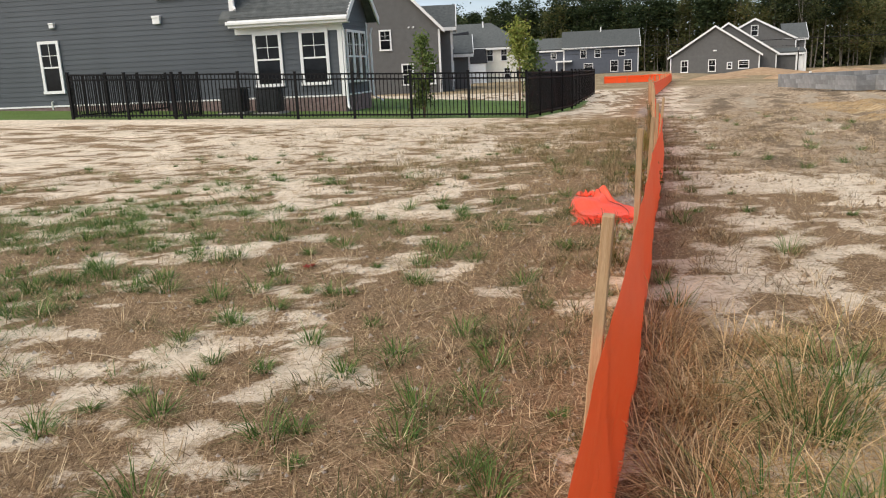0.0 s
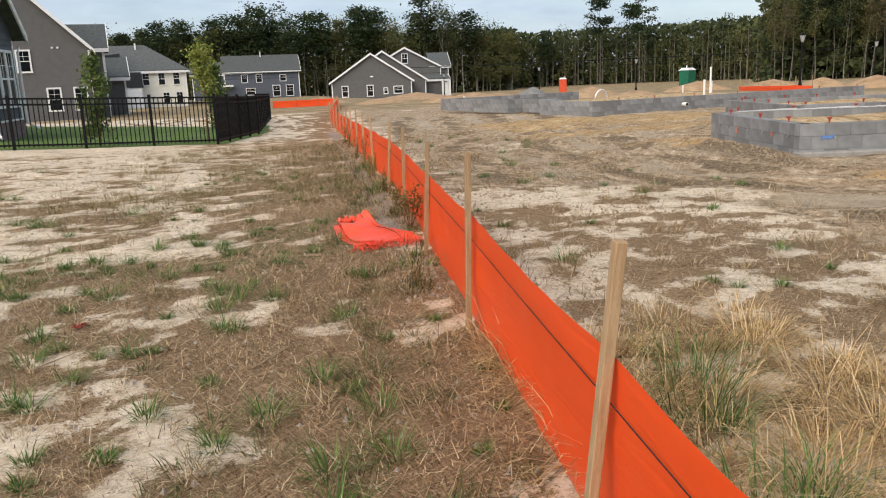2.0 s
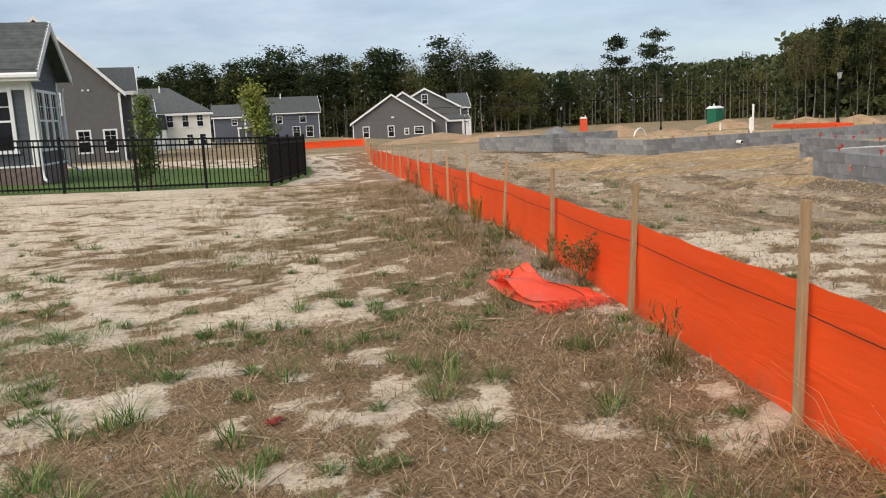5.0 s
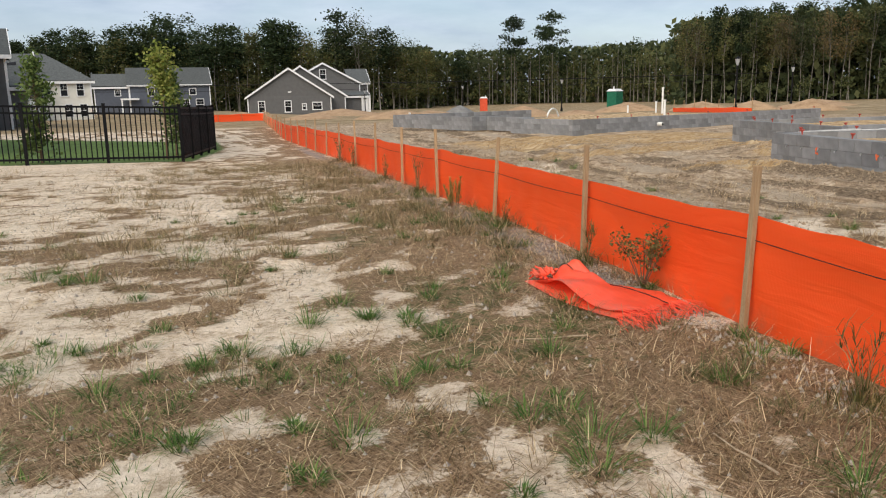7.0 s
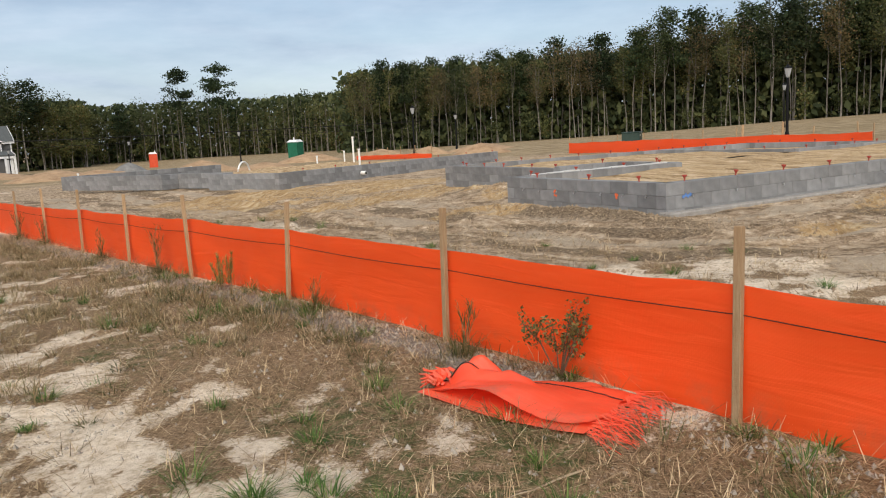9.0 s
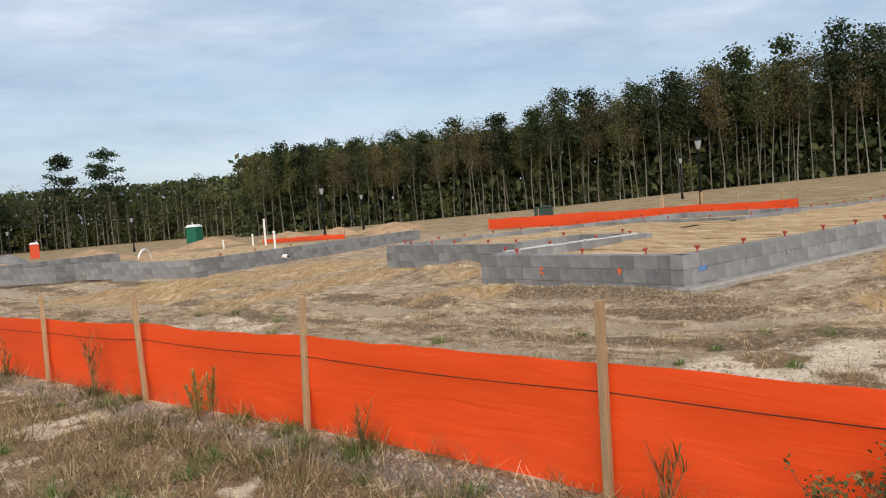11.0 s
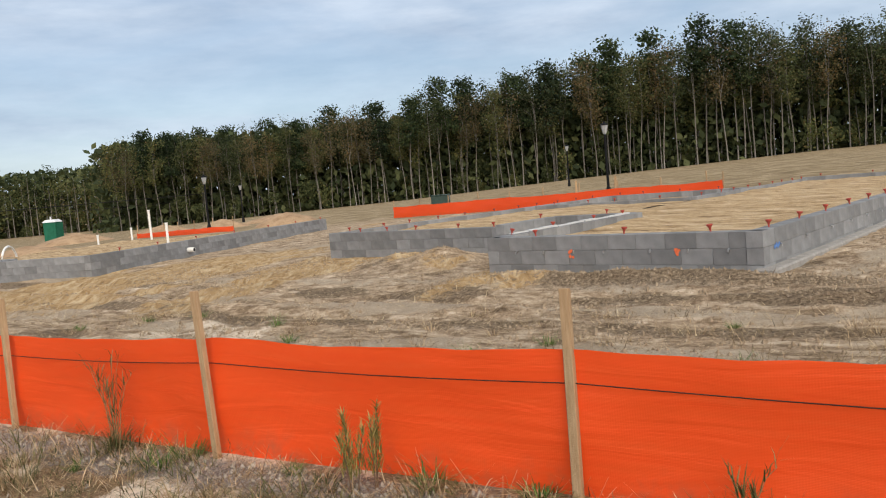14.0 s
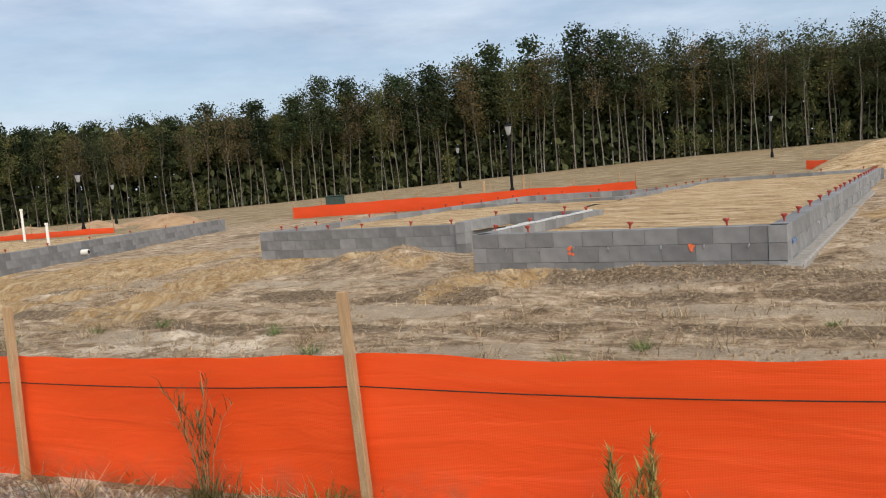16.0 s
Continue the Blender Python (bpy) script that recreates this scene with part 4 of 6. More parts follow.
def condenser(x, y):
    z = ground_z(x, y)
    root = thing("condenser_unit", pose(x, y, z, 0, 0, -3), "dark grey air conditioner condenser on a pad", "air conditioner", "condensers by the house")
    part("pad", boxes((-0.5, -0.45, -0.1, 0.5, 0.45, 0.06), bevel=0.01), CONCRETE, root)
    part("core", boxes((-0.38, -0.36, 0.06, 0.38, 0.36, 0.86), bevel=0.03), ACMETAL, root)
    bm = bmesh.new()
    for i in range(11):
        z = 0.12 + i * 0.065
        box(bm, -0.40, -0.385, z, 0.40, -0.365, z + 0.03)
        box(bm, -0.405, -0.38, z, -0.385, 0.38, z + 0.03)
        box(bm, 0.385, -0.38, z, 0.405, 0.38, z + 0.03)
    part("louvre_guard", bm, ACMETAL, root)
    part("top_cover", boxes((-0.42, -0.40, 0.86, 0.42, 0.40, 0.91), bevel=0.02), ACMETAL, root)


def simple_house(name, m, label, w, d, eave, rise, side, front_gable=True, wins=(), roof=None, thick=0.18, extra=()):
    """A distant house block: walls with gable, roof, white rakes, corner boards and windows on the front (-y)."""
    roof = roof or SHINGLE
    root = thing(name, m, label, "house")
    add_block(root, 0, 0, w, d, eave, rise, side, front_gable, roof)
    for x, z, ww, wh, *more in wins:
        window(root, pose(x, more[0] if more else -0.06, z), ww, wh, trim=0.13)
    return root


def add_block(root, x, y, w, d, eave, rise, side, front_gable, roof, base=0.0):
    if front_gable:
        wall = part("wall", prism([(x, base - 0.6), (x + w, base - 0.6), (x + w, eave), (x + w / 2, eave + rise), (x, eave)], y, y + d), side, root)
        part("roof", gable_roof(x, x + w, y, y + d, eave, rise, 0.4, along_x=False), roof, root)
        part("rake_trim", rake_boards(x, x + w, y - 0.44, eave, rise, 0.42, 0.28), WHITE, root)
    else:
        wall = part("wall", boxes((x, y, base - 0.6, x + w, y + d, eave)), side, root)
        bm = prism([(y, eave), (y + d, eave), (y + d / 2, eave + rise)], -x - w, -x)
        part("gable", bm, side, root).matrix_basis = pose(0, 0, 0, 0, 0, 90)
        part("roof", gable_roof(x, x + w, y, y + d, eave, rise, 0.4), roof, root)
        part("rake_trim", rake_boards(y, y + d, -0.44, eave, rise, 0.42, 0.28), WHITE, root).matrix_basis = pose(x + w, 0, 0, 0, 0, 90)
        part("eave_board", boxes((x - 0.4, y - 0.5, eave - 0.42, x + w + 0.4, y - 0.38, eave - 0.12)), WHITE, root)
    part("corner_board", boxes((x - 0.03, y - 0.04, base - 0.4, x + 0.14, y, eave - 0.2)), WHITE, root)
    part("corner_board", boxes((x + w - 0.14, y - 0.04, base - 0.4, x + w + 0.03, y, eave - 0.2)), WHITE, root)
    bm = bmesh.new()
    n = int((eave - base) / 0.19)
    for i in range(n):
        z = base + 0.1 + i * 0.19
        vs = ((x, y - 0.003, z + 0.19), (x, y - 0.022, z), (x, y - 0.002, z))
        solid(bm, [bm.verts.new(v) for v in vs], [bm.verts.new((x + w, v[1], v[2])) for v in vs])
    bmesh.ops.recalc_face_normals(bm, faces=bm.faces)
    part("siding", bm, side, root)["kind"] = "stuff"


def facing(p, q, z):
    """A pose with its origin at p and its x axis towards q."""
    return pose(p[0], p[1], z, 0, 0, math.degrees(math.atan2(q[1] - p[1], q[0] - p[0])))


house_slate()
condenser(-10.6, 26.6)
condenser(-9.35, 26.7)


def house_grey_gable():
    root = simple_house("grey_house", pose(-19.5, 67.3, -0.55, 0, 0, 6), "warm grey two-storey house with white trim and slate roof", 10.8, 12.0, 5.3, 5.4, GREYSIDE,
                        wins=((6.1, 3.6, 0.8, 1.5), (7.9, 0.6, 0.8, 1.6), (9.8, 0.6, 0.8, 1.6)))
    add_block(root, 7.2, 4.0, 4.6, 6.0, 5.5, 1.9, GREYSIDE, False, SHINGLE)
    add_block(root, 9.0, 12.0, 4.4, 8.0, 3.2, 1.7, GREYSIDE, False, SHINGLE)
    part("flood_light", boxes((8.1, -0.15, 5.25, 8.25, 0, 5.4), (8.5, -0.15, 5.25, 8.65, 0, 5.4), bevel=0.03), WHITE, root)
    for y, z in ((4.6, 0.7), (6.8, 0.7), (5.2, 3.6)):
        window(root, pose(11.83, y, z, 0, 0, 90), 0.7, 1.6)


def hip_roof(x0, x1, y0, y1, z, rise, over=0.35, thick=0.16):
    """A roof over a rectangle with its ridge along x, hipped at the x1 end."""
    bm = bmesh.new()
    ym, run = (y0 + y1) / 2, (y1 - y0) / 2
    A, B, C, E = (x0 - over, y0 - over, z), (x1 + over, y0 - over, z), (x1 + over, y1 + over, z), (x0 - over, y1 + over, z)
    P, Q = (x0 - over, ym, z + rise), (x1 - run, ym, z + rise)
    for vs in ((A, B, Q, P), (B, C, Q), (C, E, P, Q)):
        solid(bm, [bm.verts.new(v) for v in vs], [bm.verts.new((v[0], v[1], v[2] + thick)) for v in vs])
    bmesh.ops.recalc_face_normals(bm, faces=bm.faces)
    return bm


def house_cream():
    root = thing("cream_house", pose(-16.7, 114, -1.35, 0, 0, 3), "cream and white house with dark porch roof", "house")
    part("wall", boxes((0, 0, -0.6, 14.2, 10.0, 5.0)), CREAM, root)
    part("roof", hip_roof(0, 14.2, 0, 10.0, 5.0, 3.5, 0.4), SHINGLE, root)
    part("eave_board", boxes((-0.4, -0.5, 4.72, 14.7, -0.36, 5.02)), WHITE, root)
    part("corner_board", boxes((14.05, -0.04, -0.4, 14.23, 0, 4.8)), WHITE, root)
    for x, z in ((9.0, 3.2), (11.0, 3.2), (12.9, 3.2), (11.4, 0.6), (13.1, 0.6)):
        window(root, pose(x, -0.06, z), 0.75, 1.5, trim=0.1)
    add_block(root, -1.0, -9.0, 5.6, 9.0, 5.2, 3.0, WHITESIDE, True, SHINGLE)
    part("porch_roof", prism([(3.4, 2.9), (8.6, 2.9), (8.4, 4.9), (3.6, 4.9)], -2.6, 0), DARKROOF, root, "dark blue-black shingle roof")
    part("porch", boxes((3.5, -2.5, -0.5, 8.4, 0, 2.9)), WHITESIDE, root)
    part("dormer_roof", prism([(2.6, 5.4), (6.0, 5.4), (6.0, 7.4), (2.6, 7.0)], -0.5, 1.8), DARKROOF, root)
    window(root, pose(5.4, -2.53, 0.5), 0.9, 1.5)
    part("vent_pipe", boxes((7.9, 4.0, 7.2, 8.1, 4.2, 8.9)), WHITE, root)


def house_blue():
    root = thing("blue_house", pose(-2.3, 160.6, -1.3, 0, 0, -2), "dusk blue two-storey house with grey roof", "house")
    add_block(root, 6.0, 0, 14.4, 9.0, 5.2, 3.0, BLUESIDE, False, SHINGLE)
    add_block(root, 0, 0.6, 6.0, 8.0, 4.9, 2.2, BLUESIDE, False, SHINGLE)
    for x, z, w, h in ((9.8, 3.1, 1.0, 1.4), (12.6, 3.1, 1.0, 1.4), (17.2, 3.2, 1.1, 1.1), (10.8, 0.7, 1.6, 1.2), (15.8, 0.3, 1.3, 2.0), (18.4, 0.3, 1.3, 2.0)):
        window(root, pose(x, -0.06, z), w, h)
    window(root, pose(4.0, 0.54, 3.2), 0.9, 1.0)
    part("porch_roof", boxes((4.4, -1.6, 2.4, 7.6, 0, 2.7)), WHITE, root)
    part("porch_column", boxes((4.5, -1.5, -0.5, 4.75, -1.25, 2.4)), WHITE, root)
    part("vent_pipe", boxes((13.2, 4, 7.6, 13.4, 4.2, 9.0)), WHITE, root)


def house_far_grey():
    root = simple_house("gable_house", pose(19.2, 126.5, -1.5, 0, 0, -11), "warm grey house with two white-edged gables", 12.8, 13.0, 2.7, 4.2, GREYSIDE,
                        wins=((2.1, 0.4, 0.85, 1.6), (6.1, 0.4, 0.85, 1.6), (8.6, 0.7, 0.5, 0.8), (10.6, 0.7, 1.3, 1.0)))
    add_block(root, 6.2, 10.0, 12.4, 10.0, 4.7, 3.3, GREYSIDE, True, SHINGLE)
    add_block(root, 1.3, 2.5, 14.0, 9.0, 2.7, 4.6, GREYSIDE, True, SHINGLE)
    add_block(root, 15.3, 6.0, 4.0, 7.0, 2.7, 0.5, GREYSIDE, False, SHINGLE)
    add_block(root, 17.0, 10.5, 3.0, 10.0, 4.9, 2.2, GREYSIDE, False, SHINGLE)
    window(root, pose(12.4, 9.94, 5.5), 0.9, 1.5)
    for x in (18.4, 19.6):
        part("porch_column", boxes((x - 0.15, 5.5, -0.4, x + 0.15, 5.8, 2.5)), WHITE, root)
    part("front_door", boxes((18.6, 5.93, -0.2, 19.4, 5.99, 2.1)), WHITE, root)
    part("flood_light", boxes((6.2, -0.12, 3.3, 6.7, 0, 3.5)), WHITE, root)


house_grey_gable()
house_cream()
house_blue()
house_far_grey()

# ---- woods ----


def leaf_cards(rng, centres, per, spread, size):
    """Leaf quads scattered round limb ends: returns verts and faces."""
    n = len(centres) * per
    c = np.repeat(centres, per, axis=0) + rng.normal(0, 1, (n, 3)) * spread
    a = rng.normal(0, 1, (n, 3))
    a /= np.linalg.norm(a, axis=1)[:, None]
    b = np.cross(a, rng.normal(0, 1, (n, 3)))
    b /= np.linalg.norm(b, axis=1)[:, None] + 1e-6
    s = size * rng.uniform(0.55, 1.3, (n, 1))
    v = np.stack([c - a * s, c + b * s * 0.6, c + a * s, c - b * s * 0.6], 1).reshape(-1, 3)
    f = np.arange(n * 4).reshape(-1, 4)
    return v, f


def tree_meshes(seed, h, crown_from, crown_r, leaf, limbs=26, per=30, pine=False, size=0.2):
    """A forest tree: a long wavering stem, sometimes forked, steep limbs and leaf sprays thickening to the top."""
    rng = np.random.default_rng(seed)
    bm = bmesh.new()
    r0 = 0.0054 * h
    lx, ly = (float(k) for k in rng.normal(0, 0.02, 2))
    wave, ph = float(rng.uniform(0.08, 0.22)), float(rng.uniform(0, 6))

    def stem(t):
        return Vector((lx * h * t * t + wave * math.sin(6 * t + ph), ly * h * t * t + wave * math.cos(5 * t + ph), h * t))

    ts = (-0.02, 0.12, 0.26, 0.4, 0.55, 0.7, 0.85, 0.98)
    tube(bm, [stem(t) for t in ts], [r0 * (1.0 - 0.86 * k / 7) for k in range(8)], 5)
    leaders = [(stem, 0.0)]
    if not pine and seed % 3 == 1:
        fork, ang, wide = float(rng.uniform(0.42, 0.6)), float(rng.uniform(0, 6.28)), crown_r * 0.55

        def arm(t):
            s = max(0.0, (t - fork) / (1 - fork))
            return stem(t) + Vector((math.cos(ang), math.sin(ang), -0.2)) * (wide * s ** 0.7)

        tube(bm, [arm(fork + (0.96 - fork) * k / 4) for k in range(5)], [r0 * 0.5 * (1 - 0.2 * k) for k in range(5)], 5)
        leaders.append((arm, fork))
    centres = []
    for i in range(limbs):
        line, low = leaders[i % len(leaders)]
        lo = max(crown_from, low)
        t = lo + (0.97 - lo) * float(rng.random()) ** (0.75 if not pine else 0.9)
        up = (t - crown_from) / (1 - crown_from)
        rad = crown_r * (1 - 0.7 * up ** 2.4) * float(rng.uniform(0.4, 1.05)) * (0.55 + 0.45 * min(1, up * 2.5))
        ang = float(rng.random()) * 2 * math.pi
        rise = float(rng.uniform(0.6, 1.3)) if not pine else float(rng.uniform(0.0, 0.35))
        base = line(max(lo * 0.9, t - rad * rise / h))
        end = base + Vector((math.cos(ang) * rad, math.sin(ang) * rad, rad * rise))
        mid = base.lerp(end, 0.5) + Vector((0, 0, -0.08 * rad))
        tube(bm, [base, mid, end], [r0 * 0.26 * (1.15 - t * 0.8), r0 * 0.15, 0.012], 3)
        centres += [end, base.lerp(end, 0.7)]
        if rad > crown_r * 0.45:
            centres.append(mid)
    for k in range(4):
        centres.append(stem(0.93 + 0.02 * k))
    trunk = mesh_object("trunk", bm, BARK, True)
    spread = (0.5, 0.5, 0.55) if not pine else (0.75, 0.75, 0.38)
    v, f = leaf_cards(rng, np.array([tuple(c) for c in centres]), per, spread, size)
    return trunk, array_mesh("crown", v, f, leaf)


TREES = [
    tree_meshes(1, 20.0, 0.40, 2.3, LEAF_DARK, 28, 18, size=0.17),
    tree_meshes(2, 18.5, 0.36, 2.1, LEAF_AUTUMN, 26, 16, size=0.17),
    tree_meshes(3, 21.0, 0.55, 2.4, LEAF_PINE, 28, 22, pine=True, size=0.25),
    tree_meshes(4, 17.5, 0.34, 2.1, LEAF_AUTUMN, 26, 16, size=0.17),
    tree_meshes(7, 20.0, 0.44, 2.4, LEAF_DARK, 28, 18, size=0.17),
    tree_meshes(6, 16.0, 0.22, 1.9, LEAF_AUTUMN, 28, 18, size=0.21),
    tree_meshes(10, 19.0, 0.46, 2.2, LEAF_RUST, 24, 15, size=0.16),
    tree_meshes(8, 20.5, 0.48, 2.9, LEAF_PINE, 32, 23, pine=True, size=0.26),
]
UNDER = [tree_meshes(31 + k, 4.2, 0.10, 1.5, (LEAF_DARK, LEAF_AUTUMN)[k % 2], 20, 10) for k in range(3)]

TREE_LABELS = ["tall green tree with a bare grey trunk at the wood's edge", "slender tree with thinning autumn leaves at the wood's edge"]
# edges of the woods: polyline, how tall the trees stand, and share of autumn colour
EDGE_RIGHT = [(86.0, 108.0), (96.0, 93.0), (108.0, 76.0), (123.0, 45.0), (124.0, 8.0), (119.0, -22.0), (112.0, -60.0)]
EDGE_FAR = [(-75.0, 150.0), (-28.0, 180.0), (4.0, 178.0), (24.0, 172.0), (46.0, 166.0), (66.0, 168.0), (74.0, 190.0), (104.0, 178.0), (112.0, 165.0), (122.0, 128.0)]


def place_tree(kind, x, y, scale, rnd, count, wide=1.0):
    trunk, crown = kind
    z = float(base_height(x, y))
    m = pose(x, y, z - 0.1, 0, 0, rnd.uniform(0, 360)) @ Matrix.Diagonal((scale * wide, scale * wide, scale * rnd.uniform(0.95, 1.05), 1))
    return m


def tall_at(edge, x, y):
    """How tall the woods stand along their edge."""
    if edge is EDGE_RIGHT:
        return float(np.interp(y, [-30, -20, 2, 12, 20, 36, 45, 76, 108], [0.80, 0.81, 0.86, 0.95, 1.0, 0.95, 0.90, 0.76, 0.70]))
    return float(np.interp(x, [-40, 0, 20, 55, 70, 120], [0.72, 0.76, 0.92, 0.92, 0.70, 0.68]))


woods = []
rnd = random.Random(5)
made = 0
PROTO = {}
for edge, spacing, tall in ((EDGE_RIGHT, 1.75, 1.0), (EDGE_FAR, 2.2, 1.0)):
    for row in range(5):
        for (x, y) in along(edge, spacing * (1.0 if row < 2 else 1.5)):
            # rows further in lie away from the open field
            ox, oy = x - 10, y - 10
            d = math.hypot(ox, oy)
            back = row * 3.6 + rnd.uniform(-1.4, 1.4)
            px, py = x + ox / d * back + rnd.uniform(-1, 1), y + oy / d * back + rnd.uniform(-1, 1)
            stand = 0.92 + 0.18 * float(vnoise([px], [py], 22.0, 8)[0])
            if edge is EDGE_RIGHT:
                kind = rnd.choice((0, 2, 4, 7, 0, 4)) if rnd.random() < 0.55 else rnd.choice((1, 3, 6, 6))
            else:
                kind = rnd.choice((2, 7)) if rnd.random() < (0.45 if px < 40 else 0.15) else rnd.choice((5, 5, 3, 1, 0))
                stand *= 0.84 + 0.30 * float(vnoise([px], [py], 7.0, 18)[0])
            m = place_tree(TREES[kind], px, py, tall * tall_at(edge, px, py) * stand * rnd.uniform(0.93, 1.06), rnd, made, 1.15 if edge is EDGE_RIGHT else 1.45)
            if row < 2 and made < 290:
                made += 1
                if kind not in PROTO:
                    root = thing("tree", m, TREE_LABELS[0 if kind in (0, 2, 4, 7) else 1], "tree", "trees along the wood's edge")
                    part("trunk", TREES[kind][0], None, root)
                    part("crown", TREES[kind][1], None, root)
                    root.matrix_basis = m
                    PROTO[kind] = root
                else:
                    ob = copy_thing(PROTO[kind], m)
                    ob.matrix_basis = m
            else:
                woods.append((kind, m))
        for (x, y) in along(edge, spacing * 1.6):
            ox, oy = x - 10, y - 10
            d = math.hypot(ox, oy)
            back = row * 4.0 + rnd.uniform(-1.5, 2.5)
            px, py = x + ox / d * back, y + oy / d * back
            if rnd.random() < 0.5:
                woods.append((100 + rnd.randrange(3), place_tree(UNDER[0], px, py, rnd.uniform(0.4, 1.2) * (1.0 if edge is EDGE_RIGHT else 1.6), rnd, 0)))


def join_copies(name, items, index, material, label):
    """Many trees of the wood's depth as one mesh."""
    groups = {}
    for kind, m in items:
        groups.setdefault(kind, []).append(m)
    for kind, ms in groups.items():
        src = (UNDER[kind - 100] if kind >= 100 else TREES[kind])[index]
        if src.materials[0] is not material:
            continue
        co = np.empty(len(src.vertices) * 3, dtype=np.float32)
        src.vertices.foreach_get("co", co)
        co = co.reshape(-1, 3)
        if index == 1:
            quads = np.arange(len(co)).reshape(-1, 4)
            VS, FS = OUT.setdefault(material.name, ([], []))
            for i, m in enumerate(ms):
                keep = np.random.default_rng(i + kind * 1000).random(len(quads)) < (0.22 if kind < 100 else 0.5)
                q = quads[keep].ravel()
                mm = np.array(m)
                v = co[q] @ mm[:3, :3].T + mm[:3, 3]
                FS.append(np.arange(len(q)).reshape(-1, 4) + BASE.get(material.name, 0))
                BASE[material.name] = BASE.get(material.name, 0) + len(q)
                VS.append(v)


OUT, BASE = {}, {}
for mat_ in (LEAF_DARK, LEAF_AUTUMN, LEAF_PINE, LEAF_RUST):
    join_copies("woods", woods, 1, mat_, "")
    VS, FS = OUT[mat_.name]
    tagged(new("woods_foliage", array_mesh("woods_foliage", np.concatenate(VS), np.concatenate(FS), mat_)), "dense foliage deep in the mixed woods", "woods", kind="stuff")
tv, tf, nb = [], [], 0
for kind, m in woods:
    if kind >= 100:
        continue
    h = (20.0, 18.5, 21.0, 17.5, 20.0, 16.0, 19.0, 20.5)[kind]
    mm = np.array(m)
    ring = []
    for z, r in ((0, 0.14), (h * 0.45, 0.09), (h * 0.9, 0.03)):
        for k in range(5):
            a = 2 * math.pi * k / 5
            ring.append((r * math.cos(a) + 0.1 * math.sin(z), r * math.sin(a), z))
    v = np.array(ring) @ mm[:3, :3].T + mm[:3, 3]
    tv.append(v)
    for j in (0, 5):
        for k in range(5):
            tf.append((nb + j + k, nb + j + (k + 1) % 5, nb + j + 5 + (k + 1) % 5, nb + j + 5 + k))
    nb += 15
tagged(new("woods_trunks", array_mesh("woods_trunks", np.concatenate(tv), np.array(tf), BARK, True)), "bare grey trunks deep in the mixed woods", "woods", kind="stuff")

# ---- site furniture ----


def lamp_post(x, y, h=3.9):
    z = float(base_height(x, y))
    root = thing("street_lamp", pose(x, y, z), "black lamp post with a lantern head", "street lamp", "street lamps")
    bm = bmesh.new()
    tube(bm, [(0, 0, -0.1), (0, 0, 0.25), (0, 0, 0.5), (0, 0, 0.55), (0, 0, h - 0.62)], [0.14, 0.14, 0.10, 0.075, 0.062], 10)
    part("post", bm, IRON, root)
    bm = bmesh.new()
    tube(bm, [(0, 0, h - 0.62), (0, 0, h - 0.56), (0, 0, h - 0.15)], [0.05, 0.10, 0.19], 6)
    part("lantern", bm, LAMPGLASS, root, "frosted glass lantern")
    bm = bmesh.new()
    tube(bm, [(0, 0, h - 0.15), (0, 0, h - 0.11), (0, 0, h - 0.02), (0, 0, h + 0.06)], [0.22, 0.21, 0.07, 0.02], 6)
    part("cap", bm, IRON, root)
    return root


for x, y in ((40.7, 47.5), (39.8, 19.4), (49.3, 84.7), (45.2, 104.0), (36.0, 120.0), (62.0, 62.0), (70.0, 30.0), (76.0, 2.0)):
    lamp_post(x, y)


def toilet_cabin(x, y, colour, label, yaw):
    root = thing("portable_toilet", pose(x, y, float(base_height(x, y)), 0, 0, yaw), label, "portable toilet")
    part("cabin", boxes((-0.58, -0.58, 0.1, 0.58, 0.58, 2.05), (-0.62, -0.62, 0.0, 0.62, 0.62, 0.12), (-0.61, -0.61, 0.12, -0.52, -0.52, 2.05), (0.52, -0.61, 0.12, 0.61, -0.52, 2.05), bevel=0.02), colour, root)
    part("door", boxes((-0.40, -0.615, 0.18, 0.40, -0.585, 1.9), bevel=0.01), colour, root)
    bm = bmesh.new()
    lo = [bm.verts.new(v) for v in ((-0.64, -0.64, 2.05), (0.64, -0.64, 2.05), (0.64, 0.64, 2.05), (-0.64, 0.64, 2.05))]
    hi = [bm.verts.new(v) for v in ((-0.42, -0.42, 2.3), (0.42, -0.42, 2.3), (0.42, 0.42, 2.3), (-0.42, 0.42, 2.3))]
    solid(bm, lo, hi)
    bmesh.ops.recalc_face_normals(bm, faces=bm.faces)
    part("roof", bm, GREYROOF, root, "pale grey plastic roof")
    part("vent_pipe", boxes((0.3, 0.3, 2.2, 0.4, 0.4, 2.55)), GREYROOF, root)


toilet_cabin(48.0, 72.3, GREENPLASTIC, "green portable toilet with a pale roof on the site", 20)
toilet_cabin(56.0, 119.0, REDPLASTIC, "orange-red portable toilet with a white roof", -25)


def pipe(x, y, h, r=0.055, cap=True, lean=0.0):
    root = thing("standpipe", pose(x, y, float(base_height(x, y)), 0, lean, 0), "white plastic utility standpipe in the dirt", "pipe", "standpipes")
    bm = bmesh.new()
    tube(bm, [(0, 0, -0.2), (0, 0, h)], [r, r], 10)
    part("tube", bm, PVC, root)
    if cap:
        bm = bmesh.new()
        tube(bm, [(0, 0, h - 0.06), (0, 0, h + 0.02)], [r * 1.25, r * 1.25], 10)
        part("cap", bm, PVC, root)


